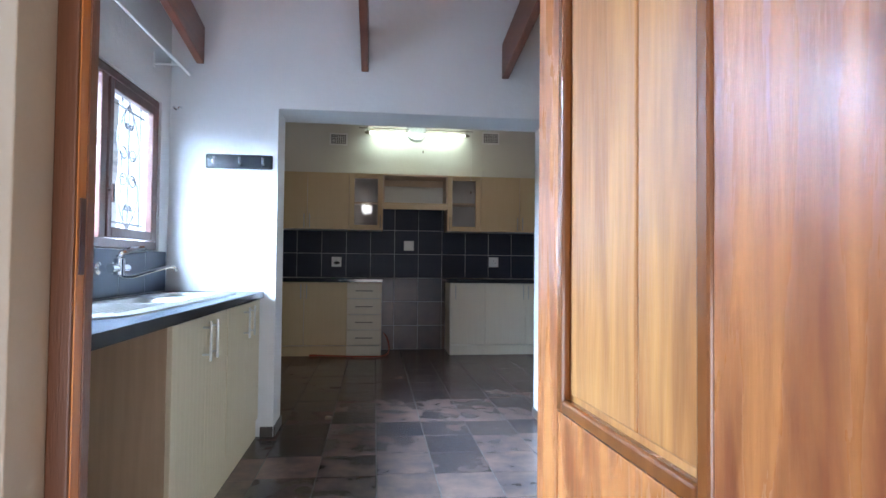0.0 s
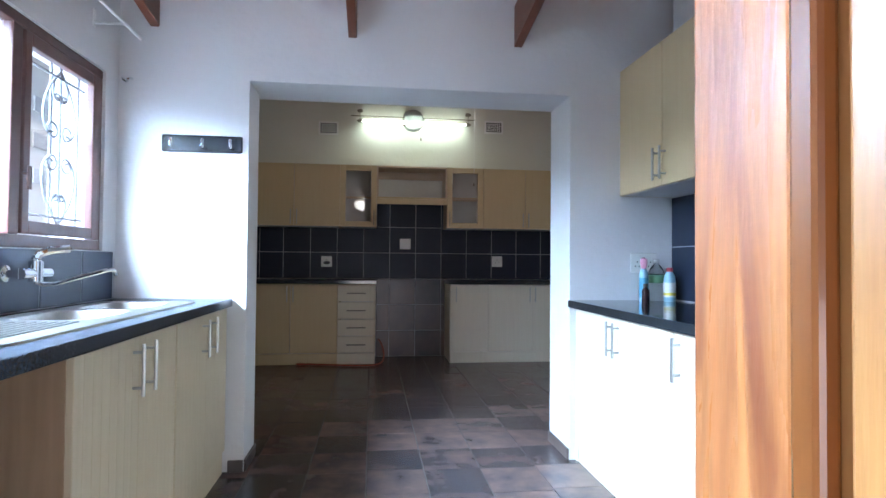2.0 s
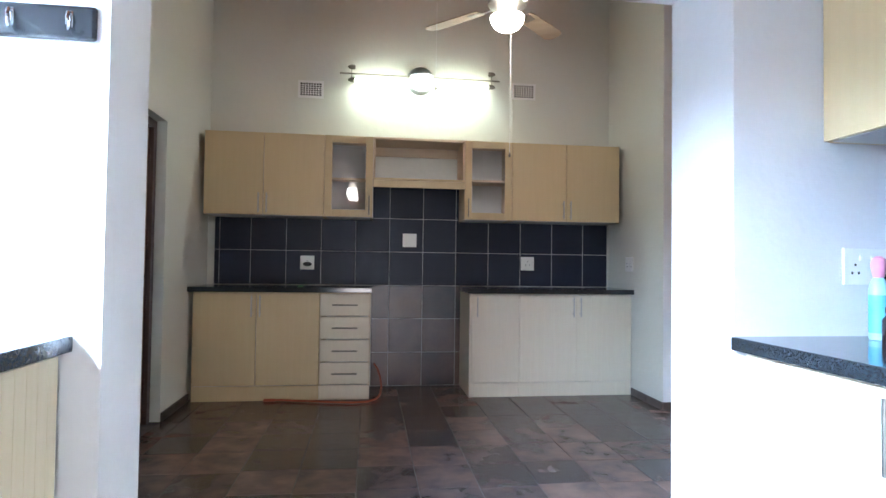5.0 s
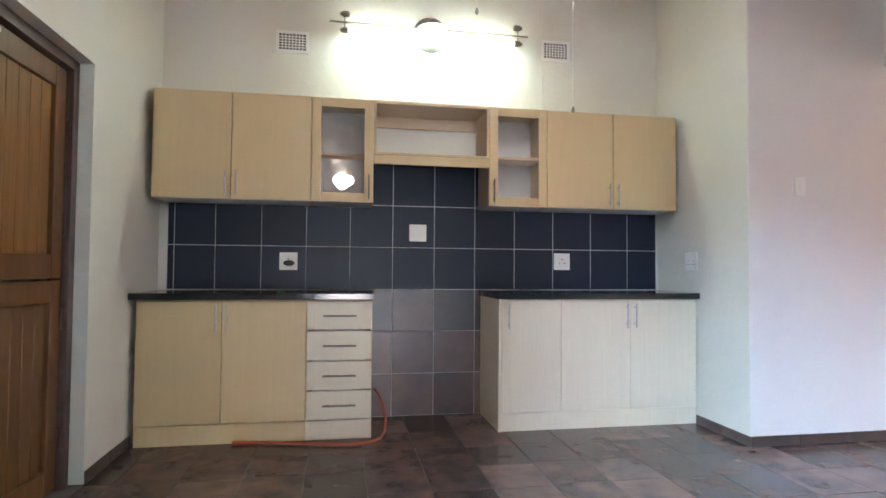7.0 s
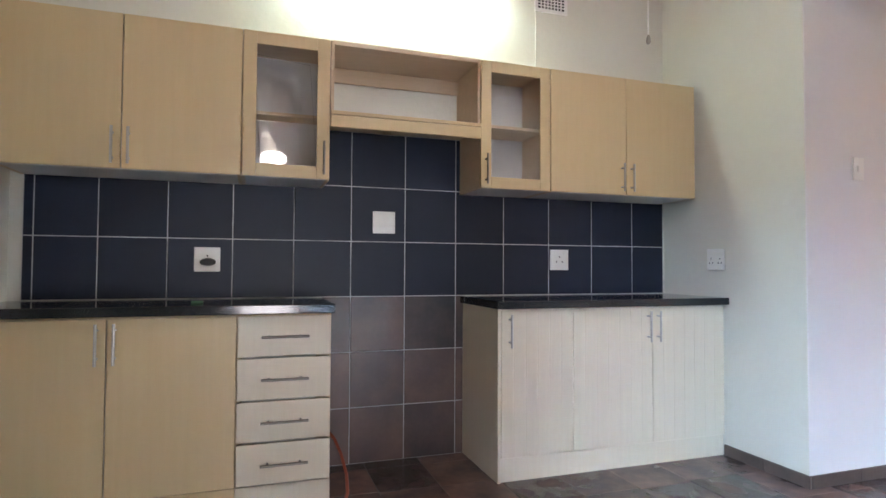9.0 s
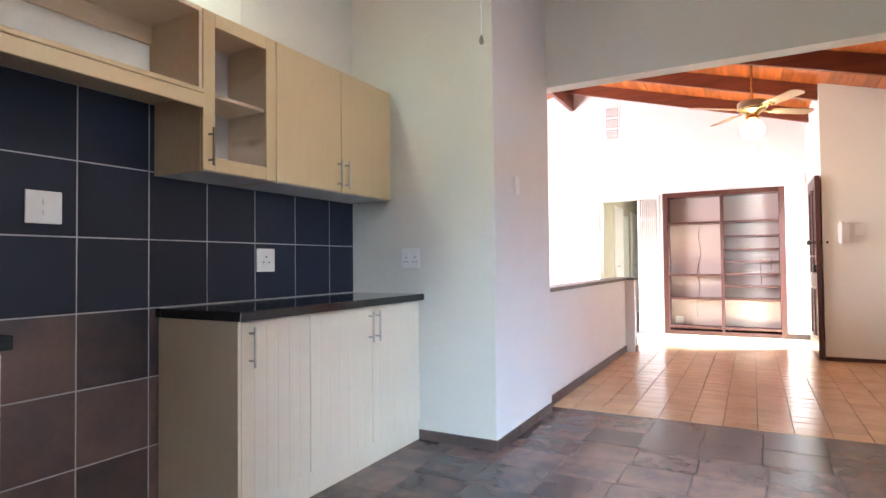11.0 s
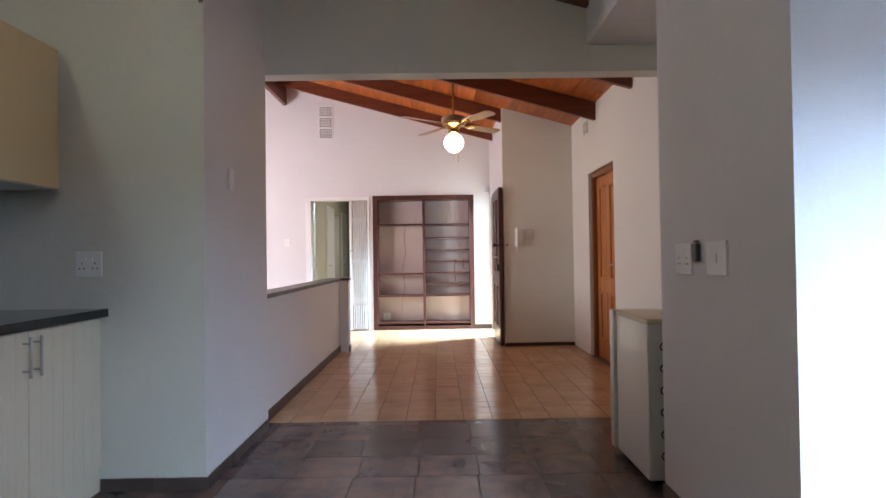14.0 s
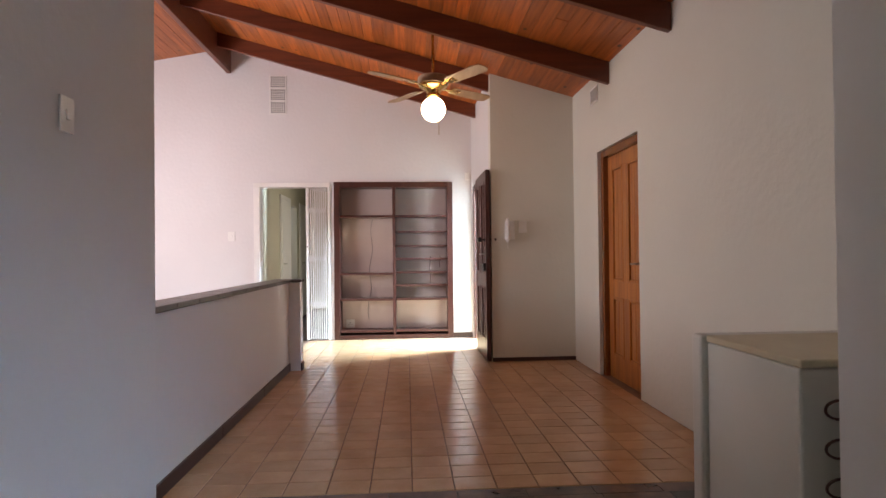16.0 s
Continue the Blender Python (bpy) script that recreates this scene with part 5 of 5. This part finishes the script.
part("bracket", sweep(B(), [(0.1, 0.17, 1.08), (0.09, 0.17, 1.1), (0.09, 0.175, 0.95)], 0.006), "mahogany", bc)
tagged(part("loose_cable", sweep(B(), [(BD + HALL_E - 0.035, 5.12 + 0.018 * math.sin(k * 0.55) + 0.002 * k, 1.60 - 0.047 * k) for k in range(30)], 0.0025, 6), "dark_plastic"), "thin dark loose cable hanging down the bookcase back", "cable")
plate("wall_socket", pose(HALL_E - 0.018 + BD - 0.0125, 5.43, 0.185, 0, 0, -90), 0.115, 0.115, "white wall socket low in the bookcase", "socket")

gd = thing("door_frame_gate", pose(HALL_E, 0, 0), "white painted frame round the passage doorway", "door frame", kind="structure")
part("jamb", slab(-0.022, 0.152, 6.581, 6.66, 0, 2.03, 0.004), "white_paint", gd)
part("jamb", slab(-0.022, 0.152, 5.665, 5.699, 0, 2.03, 0.004), "white_paint", gd)
part("head", slab(-0.022, 0.152, 5.665, 6.66, 2.0305, 2.09, 0.004), "white_paint", gd)
gate = thing("trellis_gate", pose(HALL_E - 0.03, 0, 0), "white folded expanding metal security gate in the doorway", "security gate")
for k in range(9):
    y = 5.715 + k * 0.028
    part("upright", slab(-0.008, 0.008, y - 0.005, y + 0.005, 0.015, 2.02, 0.002), "white_paint", gate)
    part("upright", slab(0.012, 0.026, y + 0.008, y + 0.016, 0.015, 2.02, 0.002), "white_paint", gate)
for z in (0.42, 1.02, 1.66):
    for k in range(8):
        y = 5.715 + k * 0.028
        part("lattice", sweep(B(), [(-0.011, y, z), (-0.011, y + 0.028, z + 0.12)], 0.004, 6), "white_paint", gate)
        part("lattice", sweep(B(), [(-0.013, y, z + 0.12), (-0.013, y + 0.028, z)], 0.004, 6), "white_paint", gate)
part("lead_post", slab(-0.016, 0.03, 5.945, 5.975, 0.01, 2.02, 0.003), "white_paint", gate)
part("lock", tube(B(), (-0.02, 5.96, 1.24), (-0.015, 5.96, 1.24), 0.01), "dark_plastic", gate)
for x in (9.77, 11.35):
    pd = thing("passage_door", pose(x, 6.6185, 0), "white painted flush door in the far passage", "door", "passage doors")
    part("frame", box(box(slab(-0.06, 0.0, -0.02, 0.0, 0, 2.03, 0.003), 0.66, 0.72, -0.02, 0.0, 0, 2.03, 0.003), -0.06, 0.72, -0.021, 0.0, 2.0305, 2.09, 0.003), "white_paint", pd)
    lf = part("leaf", slab(0.002, 0.658, -0.03, -0.001, 0.005, 2.025, 0.003), "white_paint", pd)
    part("handle", sweep(B(), [(0.06, -0.03, 1.0), (0.06, -0.07, 1.0), (0.16, -0.07, 1.0)], 0.008), "steel", lf)
# Lamp added to brighten the passage, in a made-up box that stays unseen.
area_lamp("passage_daylight", (9.95, 5.2, 1.2), (9.95, 6.6, 1.1), 0.6, 1.8, 9, (1.0, 0.95, 0.82))
tagged(part("wall_bathroom", box(box(slab(9.45, 10.45, 4.7, 4.75, 0, 2.4), 9.4, 9.45, 4.7, 5.35, 0, 2.4), 10.45, 10.5, 4.7, 5.35, 0, 2.4), "plaster_hall"), kind="structure")
tagged(part("ceiling_bathroom", slab(9.4, 10.5, 4.7, 5.35, 2.4, 2.45), "white_paint"), kind="structure")

tri = thing("air_vent", pose(HALL_E - 0.0005, 6.335, 3.262, 0, 0, -90), "tall white wall air vent with three grilles", "air vent", "wall vents")
for k in (-1, 0, 1):
    v = B()
    # Near-black sheet in place of the shade inside each grille.
    part("backing", slab(-0.095, 0.095, -0.003, 0, k * 0.172 - 0.075, k * 0.172 + 0.075), "hole", tri)
    for a in ((-0.112, 0.112, 0.07, 0.086), (-0.112, 0.112, -0.086, -0.07), (-0.112, -0.092, -0.07, 0.07), (0.092, 0.112, -0.07, 0.07)):
        box(v, a[0], a[1], -0.01, 0, k * 0.172 + a[2], k * 0.172 + a[3])
    fr = part("frame", v, "white_paint", tri)
    for j in range(1, 8):
        x = -0.092 + 0.184 * j / 8
        part("slat", slab(x - 0.0042, x + 0.0042, -0.009, -0.003, k * 0.172 - 0.07, k * 0.172 + 0.07), "white_paint", fr)
    for j in range(1, 6):
        z = k * 0.172 - 0.07 + 0.14 * j / 6
        part("slat", slab(-0.092, 0.092, -0.0085, -0.003, z - 0.0042, z + 0.0042), "white_paint", fr)
air_vent(pose(5.93, HALL_S + 0.0005, 2.585, 0, 0, 180), 0.2, 0.15, 8, 6, "small white wall air vent under the ceiling")
plate("light_switch", pose(HALL_E - 0.0005, 6.95, 1.387, 0, 0, -90), 0.09, 0.125, "white light switch beside the passage doorway", "switch", "switch")
plate("light_switch", pose(6.6195, 3.44, 1.395, 0, 0, -90), 0.085, 0.12, "white light switch beside the intercom phone", "switch", "switch")
ph = thing("intercom_phone", pose(6.6195, 3.578, 1.36, 0, 0, -90), "white wall intercom handset with its cord", "intercom")
part("base", slab(-0.05, 0.05, -0.03, 0, -0.10, 0.10, 0.006), "plastic", ph)
part("handset", sweep(B(), [(-0.025, -0.035, 0.115), (-0.025, -0.055, 0.10), (-0.025, -0.052, 0.0), (-0.025, -0.055, -0.09), (-0.025, -0.035, -0.11)], 0.018), "plastic", ph, smooth=True)
part("cord", sweep(B(), [(-0.025 + 0.006 * math.cos(k), -0.03 + 0.006 * math.sin(k), -0.11 - 0.004 * k) for k in range(22)], 0.003, 6), "plastic", ph)
sn = tagged(part("alarm_sensor", slab(HALL_E - 0.05, HALL_E - 0.0005, 3.80, 3.86, 2.12, 2.22, 0.01), "plastic"), "small white alarm sensor in the wall corner", "sensor")

# wall plates on the pier
plate("wall_socket", pose(1.885, NORTH_A + 0.0005, 1.105, 0, 0, 180), 0.15, 0.13, "white double wall socket on the cream wall", "socket", "double")
plate("blank_plate", pose(1.60, NORTH_A + 0.0005, 1.11, 0, 0, 180), 0.15, 0.13, "plain white wall plate on the cream wall", "switch", "switch")
fob = thing("gate_remote", pose(1.755, NORTH_A + 0.0005, 1.135), "black gate remote hanging on the cream wall", "remote")
part("body", slab(-0.024, 0.024, 0.002, 0.022, -0.04, 0.035, 0.008), "dark_plastic", fob)
part("clip", slab(-0.014, 0.014, 0.004, 0.018, 0.0355, 0.046, 0.004), "dark_plastic", fob)

fr = thing("fridge", pose(2.235, 3.035, 0.0), "white enamel bar fridge with its coil side showing", "fridge")
part("cabinet", slab(0.0, 0.475, 0.0, 0.555, 0.03, 0.79, 0.008), "fridge", fr)
part("door", slab(0.483, 0.555, -0.004, 0.572, 0.03, 0.812, 0.012), "fridge", fr)
part("door_seal", slab(0.4752, 0.4828, 0.01, 0.545, 0.035, 0.79), "dark_plastic", fr)
part("top", slab(-0.008, 0.475, -0.003, 0.558, 0.7905, 0.814, 0.006), "fridge_top", fr, "yellowed top")
for x in (0.05, 0.42):
    for y in (0.05, 0.5):
        part("foot", tube(B(), (x, y, 0.0), (x, y, 0.03), 0.018), "dark_plastic", fr)
pts = []
for k in range(6):
    z = 0.13 + k * 0.105
    pts += [(-0.022, 0.06, z), (-0.022, 0.42, z)]
    pts += [(-0.022, 0.455 + 0.045 * math.sin(math.pi * q / 10), z + 0.026 - 0.026 * math.cos(math.pi * q / 10)) for q in range(11)]
    pts += [(-0.022, 0.42, z + 0.052), (-0.022, 0.06, z + 0.052), (-0.022, 0.04, z + 0.065), (-0.022, 0.035, z + 0.08), (-0.022, 0.045, z + 0.098)]
part("condenser_coil", sweep(B(), pts, 0.004, 6), "mahogany", fr)
for y in (0.12, 0.25, 0.38):
    part("coil_stay", slab(-0.021, -0.0002, y - 0.006, y + 0.006, 0.10, 0.74), "dark_plastic", fr)

# half wall coping and skirtings
cop = tagged(part("trim_half_wall", slab(HEAD_0 + 0.022, 6.37, 5.785, 5.955, 0.8555, 0.860), "grout_dark"), kind="structure")
for k in range(10):
    x = HEAD_0 + 0.024 + k * 0.301
    ob = part("tile", slab(x, x + 0.298, 5.775, 5.96, 0.8602, 0.888, 0.004), "skirt", cop)
part("tile", slab(6.345, 6.51, 5.675, 5.774, 0.8602, 0.888, 0.004), "skirt", cop)
part("tile", slab(6.345, 6.51, 5.7745, 5.96, 0.8602, 0.888, 0.004), "skirt", cop)


def skirting(name, a, b, z1=0.062, t=0.012, material="skirt", piece=0.3):
    """Skirting tiles end to end from a to b; the wall lies to the right of that way."""
    a, b = Vector((*a, 0)), Vector((*b, 0))
    d = (b - a).normalized()
    n = max(1, round((b - a).length / piece))
    ang = math.degrees(math.atan2(d.y, d.x))
    base = tagged(thing(name, pose(a.x, a.y, 0, 0, 0, ang), "brown skirting tiles along the wall foot", "skirting", kind="structure"), kind="structure")
    L = (b - a).length / n
    for k in range(n):
        part("tile", slab(k * L + 0.001, (k + 1) * L - 0.001, 0.0005, t, 0.0, z1, 0.003), material, base)
    return base


skirting("baseboard_kitchen_left", (LEFT_K, YF - 0.0), (LEFT_K, 5.685))
bpy.data.objects["baseboard_kitchen_left"].matrix_world = pose(LEFT_K, 5.725, 0, 0, 0, 90) @ Matrix.Diagonal((1, -1, 1, 1))
skirting("baseboard_nook", (NOOK, YF + 0.02), (NOOK, ROOM_N - 0.0))
bpy.data.objects["baseboard_nook"].matrix_world = pose(NOOK, ROOM_N - 0.012, 0, 0, 0, 90)
skirting("baseboard_beside_nook", (HEAD_0, ROOM_N), (NOOK + 0.001, ROOM_N))
skirting("baseboard_opening_left", (-0.62, 3.465), (-0.62, SOUTH_A))
bpy.data.objects["baseboard_opening_left"].matrix_world = pose(-0.62, SOUTH_A, 0, 0, 0, 90) @ Matrix.Diagonal((1, -1, 1, 1))
skirting("baseboard_opening_right", (1.14, SOUTH_A), (1.14, NORTH_A))
skirting("baseboard_between_left", (-0.62, SOUTH_A), (XL + 0.01, SOUTH_A))
skirting("baseboard_pier", (1.14, NORTH_A), (2.145, NORTH_A))
skirting("baseboard_half_wall", (6.36, 5.80), (HEAD_0 + 0.02, 5.80), 0.075, 0.014, "skirt_wood", 1.0)
skirting("baseboard_pillar", (6.49, 5.69), (6.36, 5.69), 0.075, 0.014, "skirt_wood", 1.0)
skirting("baseboard_pillar_end", (6.49, 5.94), (6.49, 5.69), 0.075, 0.014, "skirt_wood", 1.0)
bpy.data.objects["baseboard_pillar_end"].matrix_world = pose(6.49, 5.69, 0, 0, 0, 90) @ Matrix.Diagonal((1, -1, 1, 1))
skirting("baseboard_stub", (6.62, 3.77), (6.62, HALL_S), 0.04, 0.014, "skirt_wood", 1.0)
skirting("baseboard_end_south", (HALL_E, 4.03), (HALL_E, 3.77), 0.07, 0.014, "skirt_wood", 1.0)
for nm, x, y0, y1 in (("baseboard_stub", 6.62, 3.77, HALL_S), ("baseboard_end_south", HALL_E, 4.03, 3.77)):
    bpy.data.objects[nm].matrix_world = pose(x, y1, 0, 0, 0, 90)

# ---- floor tiles ----


def floor_tiles(parent, x0, x1, y0, y1, sx, sy, material, near, ox=0.0, oy=0.0, gap=0.004, name="tile", jitter=0.0):
    """Tiles of sx by sy over a rectangle; those that near() picks are parts, the rest one joined mesh."""
    rest, meshes = B(), {}
    nx0, nx1 = math.floor((x0 - ox) / sx), math.ceil((x1 - ox) / sx)
    ny0, ny1 = math.floor((y0 - oy) / sy), math.ceil((y1 - oy) / sy)
    count = 0
    for i in range(nx0, nx1):
        lag = jitter * (0.5 - ((i * 37) % 11) / 10)
        for j in range(ny0 - 1, ny1 + 1):
            a, b = max(x0, ox + i * sx), min(x1, ox + (i + 1) * sx)
            c, d = max(y0, oy + lag + j * sy), min(y1, oy + lag + (j + 1) * sy)
            if b - a < 0.02 or d - c < 0.02:
                continue
            w, h = b - a, d - c
            if sy > 0.25 and (a + b) / 2 > RIGHT_S + 0.1 and (c + d) / 2 < 2.76:
                continue
            if near((a + b) / 2, (c + d) / 2) and count < 400:
                key = (round(w, 4), round(h, 4))
                if key not in meshes:
                    bm = slab(-w / 2 + gap / 2, w / 2 - gap / 2, -h / 2 + gap / 2, h / 2 - gap / 2, -0.006, 0.0)
                    bmesh.ops.bevel(bm, geom=[e for e in bm.edges if all(v.co.z > -0.003 for v in e.verts)], offset=0.002, segments=1, affect="EDGES")
                    bmesh.ops.recalc_face_normals(bm, faces=bm.faces)
                    me = bpy.data.meshes.new(name)
                    bm.to_mesh(me)
                    bm.free()
                    me.materials.append(M[material])
                    meshes[key] = me
                ob = new(name, meshes[key])
                ob.parent = parent
                ob.location = ((a + b) / 2, (c + d) / 2, random.uniform(-0.0007, 0.0007))
                ob.rotation_euler = (random.uniform(-0.0025, 0.0025), random.uniform(-0.0025, 0.0025), 0)
                count += 1
            else:
                box(rest, a + gap / 2, b - gap / 2, c + gap / 2, d - gap / 2, -0.006, 0.0)
    if len(rest.verts):
        tagged(part("further_tiles", rest, material, parent), kind="stuff")


floor_tiles(floor_kitchen, LEFT_K, HEAD_1 - 0.005, DOOR_OUT, BACK, 0.302, 0.32, "slate", lambda x, y: True, 0.016, 4.41, jitter=0.03)
floor_tiles(floor_hall, HEAD_1, HALL_E, HALL_S, 5.94, 0.154, 0.2015, "tan_tile", lambda x, y: x < 6.3, HEAD_1, 4.432, gap=0.005)
